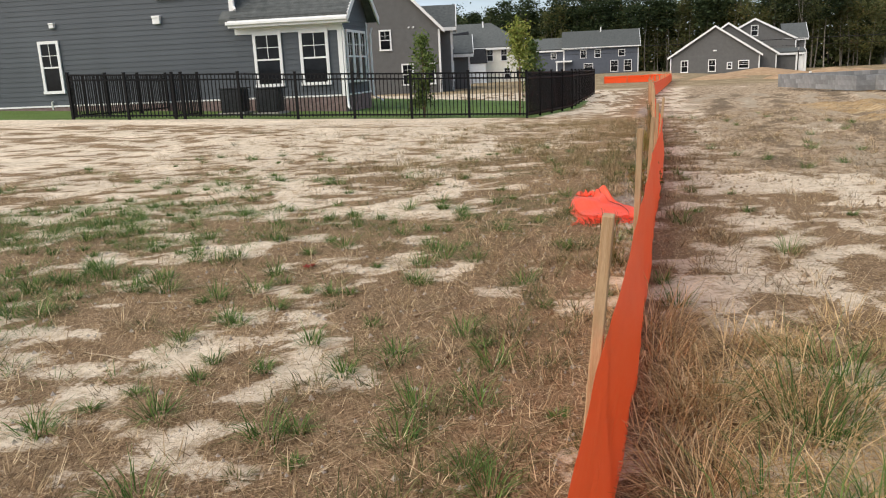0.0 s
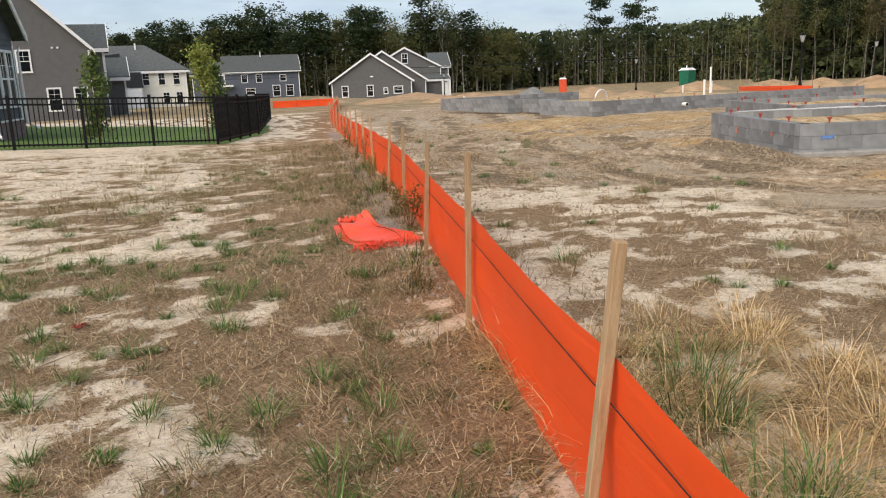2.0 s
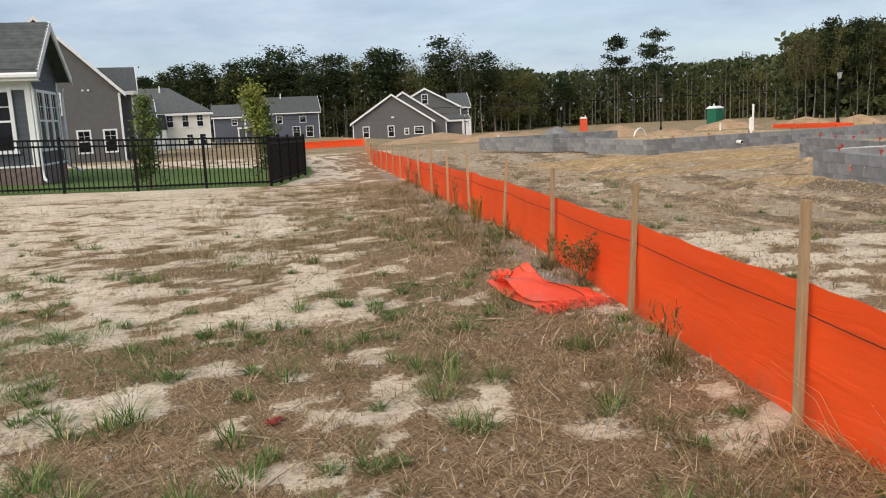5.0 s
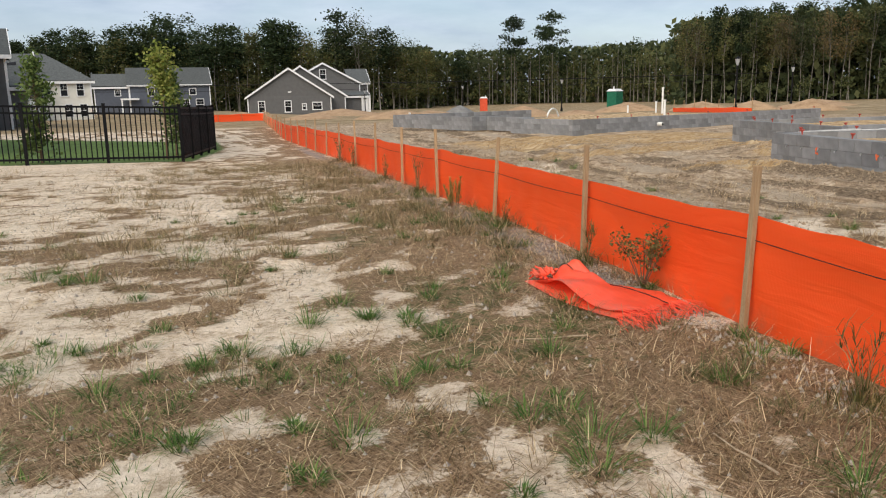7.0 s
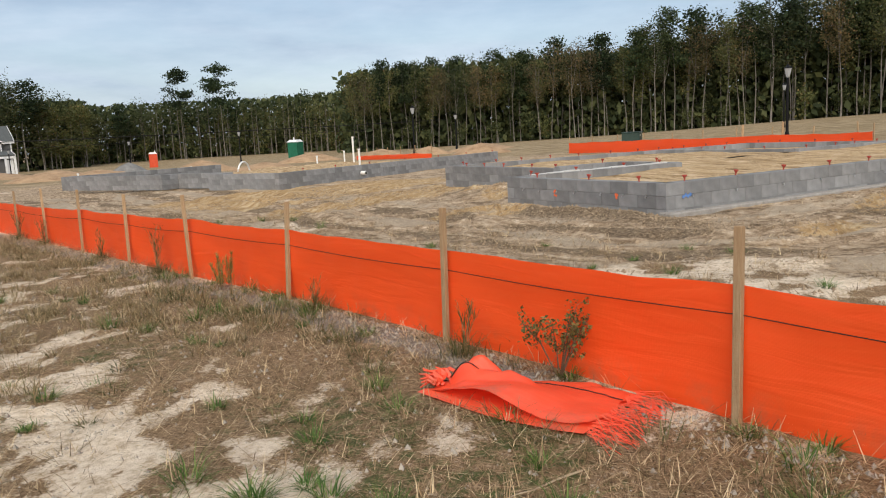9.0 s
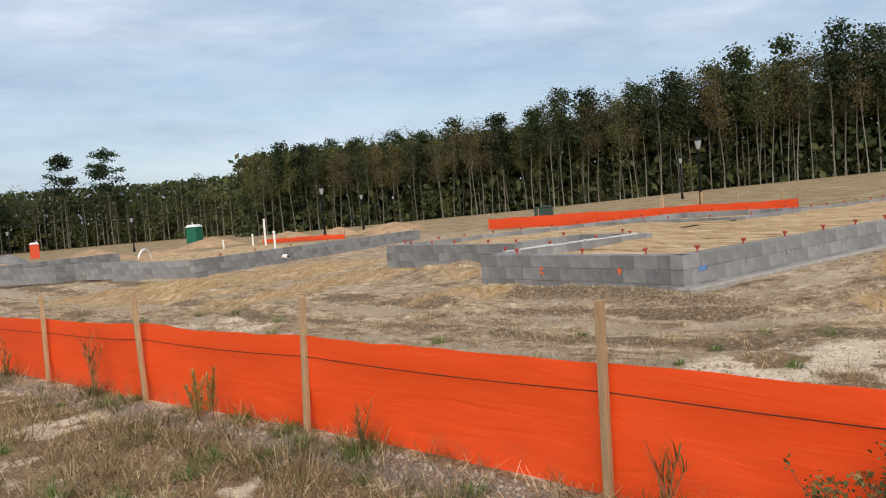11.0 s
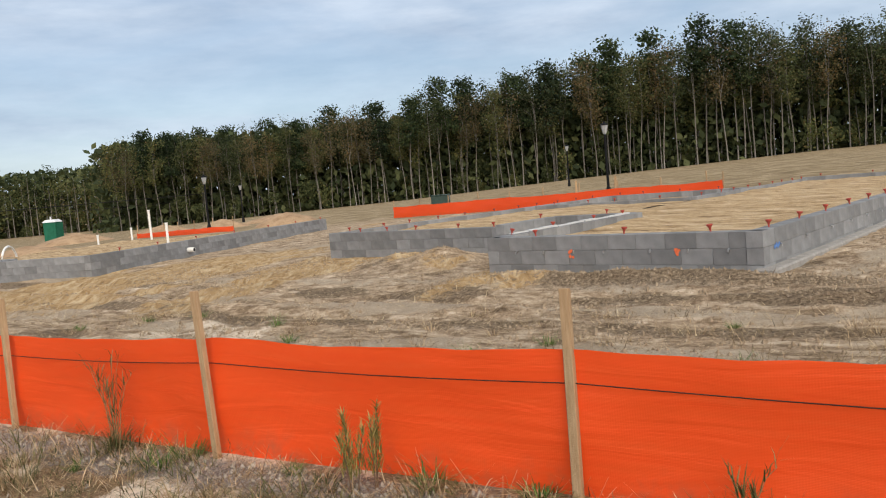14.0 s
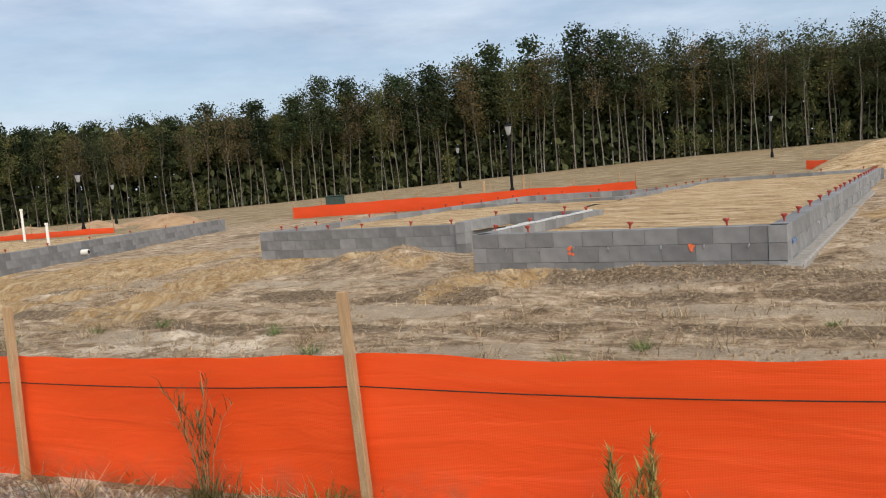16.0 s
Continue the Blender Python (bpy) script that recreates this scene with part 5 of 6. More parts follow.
for x, y, h in ((27.2, 39.1, 1.75), (23.5, 34.4, 1.1), (15.5, 48.5, 0.7), (22.0, 48.0, 0.6), (30.0, 46.0, 0.7), (31.5, 45.0, 0.9)):
    pipe(x, y, h)

# two pines that stand clear above the far woods
SPARSE = [tree_meshes(41, 21.0, 0.58, 3.6, LEAF_PINE, 20, 30, pine=True, size=0.30), tree_meshes(46, 21.8, 0.58, 4.6, LEAF_PINE, 24, 32, pine=True, size=0.30)]
for k, (x, y) in enumerate(((92.2, 174.0), (101.0, 170.8))):
    root = thing("pine_tree", pose(x, y, float(base_height(x, y))), "tall sparse pine rising above the far woods", "tree", "tall pines")
    part("trunk", SPARSE[k][0], None, root)
    part("crown", SPARSE[k][1], None, root)


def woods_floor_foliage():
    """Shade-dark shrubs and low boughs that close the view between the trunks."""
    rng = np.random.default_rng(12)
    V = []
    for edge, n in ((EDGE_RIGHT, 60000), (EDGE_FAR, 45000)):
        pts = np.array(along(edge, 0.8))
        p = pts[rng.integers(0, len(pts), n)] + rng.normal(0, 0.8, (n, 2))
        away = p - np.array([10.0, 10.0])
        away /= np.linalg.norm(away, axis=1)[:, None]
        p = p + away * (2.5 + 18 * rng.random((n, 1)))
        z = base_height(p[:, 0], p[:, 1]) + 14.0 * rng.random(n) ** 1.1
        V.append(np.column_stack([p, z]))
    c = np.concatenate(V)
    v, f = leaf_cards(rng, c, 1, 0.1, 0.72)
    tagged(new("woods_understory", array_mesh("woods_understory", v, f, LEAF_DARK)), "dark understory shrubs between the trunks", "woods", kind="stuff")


woods_floor_foliage()

# ---- more of the building site ----
silt_fence([(36.2, 30.4)] + along([(36.2, 30.4), (33.9, 23.7), (31.5, 18.0), (29.2, 13.0)], 2.05) + [(29.0, 12.7)], "distant orange silt fence across the graded lot", "far silt fences", 3, 0.60)
silt_fence([(45.1, 4.2), (44.0, 3.5), (42.9, 2.9)], "short stretch of orange silt fence by a sand pile", "far silt fences", 4, 0.5)
silt_fence([(41.0, 54.6)] + along([(41.0, 54.6), (38.1, 46.1), (37.1, 41.1)], 2.1), "distant orange silt fence behind white standpipes", "far silt fences", 5, 0.34)


def transformer(x, y):
    root = thing("transformer_box", pose(x, y, float(base_height(x, y)), 0, 0, 20), "dark green utility transformer box on a pad", "transformer")
    part("pad", boxes((-0.9, -0.8, -0.1, 0.9, 0.8, 0.08), bevel=0.02), CONCRETE, root)
    part("body", boxes((-0.62, -0.6, 0.08, 0.62, 0.65, 0.72), bevel=0.03), UTILITY, root)
    part("lid", boxes((-0.65, -0.66, 0.72, 0.65, 0.68, 0.80), bevel=0.03), UTILITY, root)
    part("door", boxes((-0.58, -0.64, 0.12, 0.58, -0.60, 0.70), bevel=0.01), UTILITY, root)
    part("warning_label", boxes((-0.30, -0.645, 0.45, -0.12, -0.641, 0.65)), WHITE, root)


transformer(50.0, 34.0)


def heap(name, x, y, r, h, material, label, seed):
    """A dumped pile with an uneven crown."""
    n, k = 28, 12
    rng = np.random.default_rng(seed)
    z0 = float(base_height(x, y))
    vs, fs = [], []
    for j in range(k):
        t = j / (k - 1)
        for i in range(n):
            a = 2 * math.pi * i / n
            rr = r * t * (0.85 + 0.35 * float(vnoise([math.cos(a) * 2 + 9], [math.sin(a) * 2 + seed], 1.0, seed)[0]))
            px, py = rr * math.cos(a), rr * math.sin(a)
            z = h * max(0, 1 - t ** 1.25) + 0.16 * h * (float(fractal([px], [py], r * 0.5, seed, 3)[0]) - 0.5) * (t < 0.95) - 0.08 * (t > 0.95)
            vs.append((x + px, y + py, z0 + z))
    for j in range(k - 1):
        for i in range(n):
            fs.append((j * n + i, j * n + (i + 1) % n, (j + 1) * n + (i + 1) % n, (j + 1) * n + i))
    tagged(new(name, array_mesh(name, np.array(vs), np.array(fs), material, True)), label, "pile")


DIRT_LIGHT = worn("heaped_soil", (0.25, 0.155, 0.085), (0.48, 0.325, 0.19), 1.5, 0.95, bump=0.8, fine=12.0)
GRAVEL = worn("grey_stone_dust", (0.14, 0.135, 0.13), (0.24, 0.235, 0.22), 2.0, 0.95, bump=0.8, fine=20.0)
heap("gravel_cone", 38.0, 89.5, 2.1, 1.15, GRAVEL, "conical pile of grey gravel", 2)
heap("soil_mound", 37.2, 72.8, 2.6, 0.9, DIRT_LIGHT, "low pile of brown dug soil", 3)
heap("soil_mound", 45.0, 66.0, 3.2, 0.9, DIRT_LIGHT, "long low pile of brown soil", 4)
heap("sand_mound", 42.0, 0.9, 3.6, 1.5, SANDFILL, "tall pile of ochre sand past the foundation", 5)
heap("soil_mound", 41.5, 41.5, 2.2, 0.8, DIRT_LIGHT, "low pile of brown dug soil", 6)
heap("soil_mound", 30.0, 60.0, 3.0, 0.7, DIRT_LIGHT, "low pile of brown dug soil", 7)
heap("soil_mound", 24.0, 92.0, 5.0, 0.8, DIRT_LIGHT, "low pile of brown dug soil", 8)
heap("soil_mound", 33.0, 97.0, 4.0, 0.8, DIRT_LIGHT, "low pile of brown dug soil", 9)


def wooden_post(x, y, h):
    root = thing("wooden_post", pose(x, y, float(base_height(x, y)), 1.5, -2, 15), "short weathered brown timber post", "post", "timber posts by the lamp")
    part("shaft", boxes((-0.07, -0.05, -0.1, 0.07, 0.05, h), bevel=0.008), STAKE, root)


for k, (x, y, r, h) in enumerate(((20.0, 66.0, 2.4, 0.55), (26.0, 70.0, 3.2, 0.6), (47.0, 58.0, 2.6, 0.75), (52.0, 50.0, 3.0, 0.6), (16.0, 75.0, 2.8, 0.5), (45.0, 50.0, 2.0, 0.7), (12.0, 88.0, 3.4, 0.7), (30.0, 52.0, 2.2, 0.5))):
    heap("soil_mound", x, y, r, h, DIRT_LIGHT, "low uneven heap of brown dug soil", 20 + k)

wooden_post(35.2, 19.9, 1.05)
wooden_post(35.1, 18.0, 1.1)


def conduit_arch(x, y):
    root = thing("conduit_loop", pose(x, y, float(base_height(x, y)), 0, 0, 30), "white plastic conduit bent in an arch", "pipe")
    bm = bmesh.new()
    tube(bm, [(-0.75 + 0.05 * math.cos(a), 0, -0.1) if i == 0 else (-0.75 * math.cos(a), 0, 0.75 * math.sin(a)) for i, a in enumerate(np.linspace(0, math.pi * 0.93, 12).tolist())], [0.05] * 12, 8)
    part("tube", bm, PVC, root)


conduit_arch(22.2, 42.7)


def cable(p, q, sag, r=0.03):
    bm = bmesh.new()
    p, q = Vector(p), Vector(q)
    tube(bm, [p.lerp(q, s) - Vector((0, 0, sag * 4 * s * (1 - s))) for s in np.linspace(0, 1, 16).tolist()], [r] * 16, 4)
    me = mesh_object("power_line", bm, CABLE)
    tagged(new("power_line", me), "thin black overhead power line before the woods", "power line", "power lines")


cable((-24, 160.0, 3.9), (118, 85, 3.9), 0.8, 0.05)
cable((-24, 160.5, 2.9), (118, 85.5, 3.0), 0.8, 0.025)

# ---- yard saplings ----


def sapling(x, y, h, r, seed, leaf, label, low=0.06, twigs=90):
    z = ground_z(x, y)
    rng = np.random.default_rng(seed)
    root = thing("sapling", pose(x, y, z), label, "tree", "young trees in the yard")
    bm = bmesh.new()
    tube(bm, [(0, 0, -0.1), (0.03, 0, h * 0.4), (0.0, 0.03, h * 0.97)], [0.04, 0.03, 0.008], 6)
    centres = []
    for i in range(twigs):
        t = low + (0.99 - low) * rng.random()
        rad = r * (0.4 + 0.6 * rng.random()) * (1.0 - 0.62 * max(0, (t - low) / (1 - low))) * (0.8 + 0.4 * math.sin(9 * t + seed))
        a = rng.random() * 6.283
        b = Vector((0, 0, h * t))
        e = b + Vector((math.cos(a) * rad, math.sin(a) * rad, 0.16))
        tube(bm, [b, e], [0.008, 0.003], 3)
        centres.append(tuple(e))
    part("trunk", bm, TWIG, root)
    v, f = leaf_cards(rng, np.array(centres), 22, (0.10, 0.10, 0.12), 0.055)
    part("crown", array_mesh("crown", v, f, leaf), None, root)


sapling(-3.5, 24.35, 2.3, 0.55, 2, LEAF_GREEN, "slim green sapling on the lawn behind the fence")
sapling(-0.16, 27.0, 2.25, 0.55, 3, LEAF_GREEN, "dense column-shaped green sapling on the lawn")
sapling(-0.55, 25.3, 2.75, 0.60, 5, LEAF_LIGHT, "tall airy yellow-green sapling on the lawn", 0.52, 60)

# ---- loose cloth and weeds by the silt fence ----


def cloth_heap():
    """A folded length of silt cloth lying on the ground, its end frayed."""
    root = thing("discarded_cloth", pose(0, 0, 0), "crumpled faded orange silt cloth lying in the grass", "cloth")
    L, W = 1.06, 0.60
    n, k = 46, 22
    ax, ay = (0.87, 6.92), (0.75, 8.16)
    d = Vector((ay[0] - ax[0], ay[1] - ax[1], 0)).normalized()
    s = Vector((d.y, -d.x, 0))

    def sheet(layer):
        vs, uvs = [], []
        for i in range(n):
            u = i / (n - 1)
            wide = W * (1.0 - 0.45 * u ** 2.2) * (0.9 + 0.2 * math.sin(5 * u))
            for j in range(k):
                v = j / (k - 1) - 0.5
                nz = float(fractal([u * 2.4 + 3 * layer], [v * 1.5], 0.5, 33 + layer, 3)[0])
                fold = 0.12 * math.exp(-(((u - 0.80) / 0.09) ** 2 + ((v - 0.34 + 0.5 * (u - 0.8)) / 0.13) ** 2)) + 0.05 * math.exp(-((v + 0.02 - 0.35 * (u - 0.3)) / 0.06) ** 2) * smooth_step(u, 0.35, 0.6) * (1 - smooth_step(u, 0.85, 0.98))
                rise = (0.035 + 0.075 * math.exp(-(((u - 0.55) / 0.22) ** 2)) * smooth_step(-v, -0.35, 0.35)) if layer else 0.012
                edge = (1 - abs(2 * v) ** 6) if not layer else 1 - 0.6 * max(0, 2 * v) ** 4
                z = rise * edge + (1.25 * fold if layer else 0) + (0.05 if layer else 0.02) * (nz - 0.5) - (0.05 * smooth_step(u, 0.8, 1.0) if layer else 0)
                p = Vector((ax[0], ay[1] * 0 + ax[1], 0)) + d * (u * L + 0.03 * math.sin(9 * v)) + s * (v * wide + (0.03 if layer else -0.02) + 0.05 * math.sin(4 * u + 1))
                vs.append((p.x, p.y, ground_z(p.x, p.y) + 0.012 + max(0.004, z)))
                uvs.append((u * L, 0.3 + v * W))
        i = (np.arange(n - 1)[:, None] * k + np.arange(k - 1)[None, :]).ravel()
        faces = np.stack([i, i + k, i + k + 1, i + 1], 1)
        me = array_mesh("sheet", np.array(vs), faces, CORAL, True)
        me.uv_layers.new(name="UVMap").data.foreach_set("uv", np.array(uvs, dtype=np.float32)[faces.ravel()].ravel())
        return me, vs

    part("lower_layer", sheet(0)[0], None, root)
    top, tv = sheet(1)
    part("upper_layer", top, None, root)
    bm = bmesh.new()
    tube(bm, [Vector(tv[i * k + 15]) + Vector((0, 0, 0.006)) for i in range(n)], [0.003] * n, 4)
    part("string", bm, STRING, root)
    rng = random.Random(4)
    bm = bmesh.new()
    for i in range(150):
        v = rng.uniform(-0.5, 0.5)
        p = Vector((ax[0], ax[1], 0)) + s * (v * W + 0.02)
        p.z = ground_z(p.x, p.y) + rng.uniform(0.02, 0.07)
        q = p - d * rng.uniform(0.04, 0.14) + s * rng.uniform(-0.05, 0.05)
        q.z = ground_z(q.x, q.y) + rng.uniform(0.005, 0.06)
        e = q - d * rng.uniform(0.0, 0.12) + s * rng.uniform(-0.12, 0.04)
        e.z = ground_z(e.x, e.y) + rng.uniform(0.0, 0.03)
        tube(bm, [p, q, e], [0.0022, 0.002, 0.0015], 3)
    part("fringe", bm, CORAL, root, "frayed orange threads")["kind"] = "stuff"
    for i in range(26):
        bm = bmesh.new()
        p = Vector((ax[0], ax[1], 0)) + d * (L - 0.05) + s * rng.uniform(-0.16, 0.1)
        p.z = ground_z(p.x, p.y) + rng.uniform(0.02, 0.08)
        q = p + d * rng.uniform(0.05, 0.16) + s * rng.uniform(-0.05, 0.05)
        q.z = ground_z(q.x, q.y) + rng.uniform(0.01, 0.1)
        tube(bm, [p, p.lerp(q, 0.5) + Vector((0, 0, 0.02)), q], [0.012, 0.01, 0.004], 4)
        part("torn_strip", bm, CORAL, root)


def smooth_step(t, lo, hi):
    return float(smooth01(t, lo, hi))


cloth_heap()


def red_scrap(x, y, seed):
    """A torn bit of faded red plastic on the ground."""
    rng = random.Random(seed)
    bm = bmesh.new()
    n = 6
    grid = [[bm.verts.new((0.018 * i + rng.uniform(-0.004, 0.004), 0.014 * j + rng.uniform(-0.004, 0.004), 0.012 + 0.02 * rng.random())) for j in range(n)] for i in range(n)]
    for i in range(n - 1):
        for j in range(n - 1):
            bm.faces.new((grid[i][j], grid[i + 1][j], grid[i + 1][j + 1], grid[i][j + 1]))
    bmesh.ops.solidify(bm, geom=bm.faces[:], thickness=0.002)
    ob = tagged(new("plastic_scrap", mesh_object("plastic_scrap", bm, REDCAP)), "small faded red plastic scrap in the straw", "litter", "litter")
    ob.matrix_world = pose(x, y, ground_z(x, y), 0, 0, 40 * seed)


red_scrap(-1.47, 5.28, 1)


def fallen_stick(x, y, length, yaw, seed):
    rng = random.Random(seed)
    bm = bmesh.new()
    pts = []
    for k in range(6):
        s = (k / 5 - 0.5) * length
        px, py = x + s * math.cos(yaw) + rng.uniform(-0.012, 0.012), y + s * math.sin(yaw) + rng.uniform(-0.012, 0.012)
        pts.append((px, py, ground_z(px, py) + 0.012 + 0.012 * rng.random()))
    r = rng.uniform(0.003, 0.006)
    tube(bm, pts, [r * (1 - 0.12 * k) for k in range(6)], 5)
    if seed % 2:
        p = Vector(pts[3])
        tube(bm, [p, p + Vector((0.06 * math.cos(yaw + 0.7), 0.06 * math.sin(yaw + 0.7), 0.015))], [r * 0.6, r * 0.3], 4)
    tagged(new("fallen_stick", mesh_object("fallen_stick", bm, STICK)), "dry pale stick lying in the straw", "stick", "dry sticks")


STICK = worn("bleached_stick", (0.26, 0.19, 0.12), (0.50, 0.40, 0.28), 20.0, 0.9, bump=0.3)
STICKS = random.Random(14)
for k in range(26):
    yy = 2.5 + 9 * STICKS.random()
    fallen_stick(float(fence_x(yy)) - 0.4 - 3.2 * STICKS.random(), yy, STICKS.uniform(0.18, 0.5), STICKS.uniform(0, 3.1), k)


def shrub(x, y, h, seed):
    z = ground_z(x, y)
    rng = np.random.default_rng(seed)
    root = thing("weedy_shrub", pose(x, y, z), "small leafy shrub growing against the orange fence", "shrub")
    bm = bmesh.new()
    centres = []
    for i in range(9):
        a = rng.random() * 6.283
        out = 0.10 + 0.20 * rng.random()
        top = Vector((math.cos(a) * out * 0.75, math.sin(a) * out, h * (0.65 + 0.4 * rng.random())))
        mid = top * 0.5 + Vector((0.02, 0.01, 0.03))
        tube(bm, [(0, 0, -0.02), mid, top], [0.006, 0.004, 0.0015], 4)
        for k in range(9):
            t = 0.35 + 0.65 * k / 8
            p = mid.lerp(top, (t - 0.35) / 0.65)
            e = p + Vector(tuple(rng.normal(0, 0.035, 3).tolist()))
            tube(bm, [p, e], [0.002, 0.001], 3)
            centres.append(tuple(e))
    part("stem", bm, TWIG, root)["kind"] = "stuff"
    v, f = leaf_cards(rng, np.array(centres), 11, 0.016, 0.0128)
    part("foliage", array_mesh("foliage", v, f, SHRUB_GREEN), None, root)


def upright_weed(x, y, h, stems, seed, spread, leafy, label):
    z = ground_z(x, y)
    rng = np.random.default_rng(seed)
    root = thing("weed", pose(x, y, z), label, "weed", "weeds along the silt fence")
    bm = bmesh.new()
    centres = []
    for i in range(stems):
        a = rng.random() * 6.283
        top = Vector((math.cos(a) * spread * rng.random(), math.sin(a) * spread * rng.random(), h * (0.6 + 0.4 * rng.random())))
        tube(bm, [(0.25 * top.x, 0.25 * top.y, -0.02), top * 0.55, top], [0.004, 0.003, 0.001], 4)
        for k in range(110):
            t = 0.2 + 0.8 * rng.random()
            side = Vector((math.cos(k * 2.4), math.sin(k * 2.4), 0.25)) * (0.055 * h / 0.4 * (1.05 - t) * float(rng.random()))
            centres.append(tuple(top * t + side))
    part("stem", bm, TWIG, root)["kind"] = "stuff"
    n = len(centres)
    roots = np.array(centres)
    v, f = blade_arrays(rng, roots, leafy * (0.5 + 0.5 * rng.random(n)), 0.55, 0.3, 0.0022)
    part("foliage", array_mesh("foliage", v, f, SHRUB), None, root)


def blade_arrays(rng, roots, length, tilt0, tilt1, width, az=None, straight=False):
    """Bent tapering grass blades from roots: verts and quads. Tilts in radians from upright."""
    n = len(roots)
    az = rng.random(n) * 2 * math.pi if az is None else az
    t0 = np.clip(tilt0 * (0.5 + rng.random(n)), 0, 1.62)
    t1 = np.clip(t0 + tilt1 * (0.3 + rng.random(n)), 0, 1.75)
    out = np.stack([np.cos(az), np.sin(az), np.zeros(n)], 1)
    side = np.stack([-np.sin(az), np.cos(az), np.zeros(n)], 1)
    up = np.array([0.0, 0.0, 1.0])
    l = np.asarray(length)[:, None] if np.ndim(length) else np.full((n, 1), length)
    w = width * (0.6 + 0.8 * rng.random((n, 1)))
    p0 = roots
    p1 = p0 + 0.5 * l * (np.sin(t0)[:, None] * out + np.cos(t0)[:, None] * up)
    p2 = p1 + 0.5 * l * (np.sin(t1)[:, None] * out + np.cos(t1)[:, None] * up)
    if straight:
        v = np.stack([p0 - side * w, p0 + side * w, p2 + side * w * 0.3, p2 - side * w * 0.3], 1).reshape(-1, 3)
        return v, np.arange(n * 4).reshape(-1, 4)
    v = np.stack([p0 - side * w, p0 + side * w, p1 - side * w * 0.8, p1 + side * w * 0.8, p2 - side * w * 0.12, p2 + side * w * 0.12], 1).reshape(-1, 3)
    b = np.arange(n)[:, None] * 6
    f = np.concatenate([b + np.array([[0, 1, 3, 2]]), b + np.array([[2, 3, 5, 4]])], 1).reshape(-1, 4)
    return v, f


shrub(1.27, 7.50, 0.44, 6)
upright_weed(1.78, 11.94, 0.40, 4, 3, 0.10, 0.075, "bushy olive green weed with upright stems by the fence")
upright_weed(1.82, 11.85, 0.44, 3, 4, 0.06, 0.075, "bushy olive green weed with upright stems by the fence")


def wispy_weed(x, y, h, stems, seed, spread):
    """A dry grass clump: thin arching stalks with a few narrow blades and a seed head."""
    rng = np.random.default_rng(seed)
    root = thing("weed", pose(x, y, ground_z(x, y)), "tall wispy dry weed against the orange fence", "weed", "weeds along the silt fence")
    bm = bmesh.new()
    tips = []
    for i in range(stems):
        a, out = float(rng.random()) * 6.283, spread * float(rng.uniform(0.2, 1.0))
        top = Vector((math.cos(a) * out * 0.5, math.sin(a) * out, h * float(rng.uniform(0.55, 1.0))))
        pts = [Vector((0.1 * top.x, 0.1 * top.y, -0.02)), Vector((0.3 * top.x, 0.3 * top.y, 0.5 * top.z)), Vector((0.65 * top.x, 0.65 * top.y, 0.85 * top.z)), top]
        tube(bm, pts, [0.003, 0.0025, 0.0018, 0.001], 3)
        for k in range(16):
            s_ = float(rng.uniform(0.05, 2.95))
            tips.append(tuple(pts[int(s_)].lerp(pts[int(s_) + 1], s_ % 1)))
    part("stem", bm, DRYSTEM, root)["kind"] = "stuff"
    v, f = blade_arrays(rng, np.array(tips), 0.05 + 0.11 * rng.random(len(tips)), 0.45, 0.9, 0.0022)
    part("foliage", array_mesh("foliage", v, f, BLADE_OLIVE), None, root)
    base = rng.normal(0, 0.06, (160, 3)) * (1, 1, 0)
    v, f = blade_arrays(rng, base, 0.08 + 0.16 * rng.random(160), 0.5, 0.7, 0.0020)
    part("basal_foliage", array_mesh("basal_foliage", v, f, BLADE_OLIVE), None, root)


DRYSTEM = worn("dry_stalk", (0.22, 0.15, 0.07), (0.42, 0.30, 0.15), 20.0, 0.9)
for x, y, h, stems, seed, spread in ((2.07, 13.80, 0.60, 12, 5, 0.20), (2.75, 19.2, 0.50, 9, 7, 0.18), (1.30, 8.25, 0.36, 7, 9, 0.16),
                                     (0.78, 5.35, 0.36, 7, 10, 0.24), (1.62, 10.2, 0.30, 6, 11, 0.14), (2.35, 16.0, 0.42, 8, 12, 0.16), (2.95, 20.9, 0.55, 12, 13, 0.25)):
    wispy_weed(x, y, h, stems, seed, spread)

# ---- grass ----


def place_roots(rng, n, side):
    """Random places on the lot, thicker by the line walked; side: -1 the lot, 1 past the silt fence."""
    y = -1.5 + 23.6 * rng.random(n) ** 1.25
    if side < 0:
        x = fence_x(y) - 0.02 - 9.5 * rng.random(n) ** 1.25
    else:
        x = fence_x(y) + 0.12 + 4.2 * rng.random(n) ** 1.5
    return x, y


def open_ground(x, y):
    """Where nothing lies on the soil."""
    return ~((x > 0.56) & (x < 1.20) & (y > 6.62) & (y < 8.12))


def mat_of_straw(rng, n, side):
    x, y = place_roots(rng, n, side)
    cover = masks(x, y)[0]
    keep = (rng.random(n) < 0.15 + 0.85 * cover) & open_ground(x, y)
    x, y = x[keep], y[keep]
    far = 1 + 0.05 * np.clip(y - 6, 0, 20)
    roots = np.column_stack([x, y, height(x, y) + 0.004 + 0.016 * rng.random(len(x))])
    return blade_arrays(rng, roots, (0.035 + 0.13 * rng.random(len(x)) ** 2) * far, 1.35, 0.2, 0.0017, straight=True)


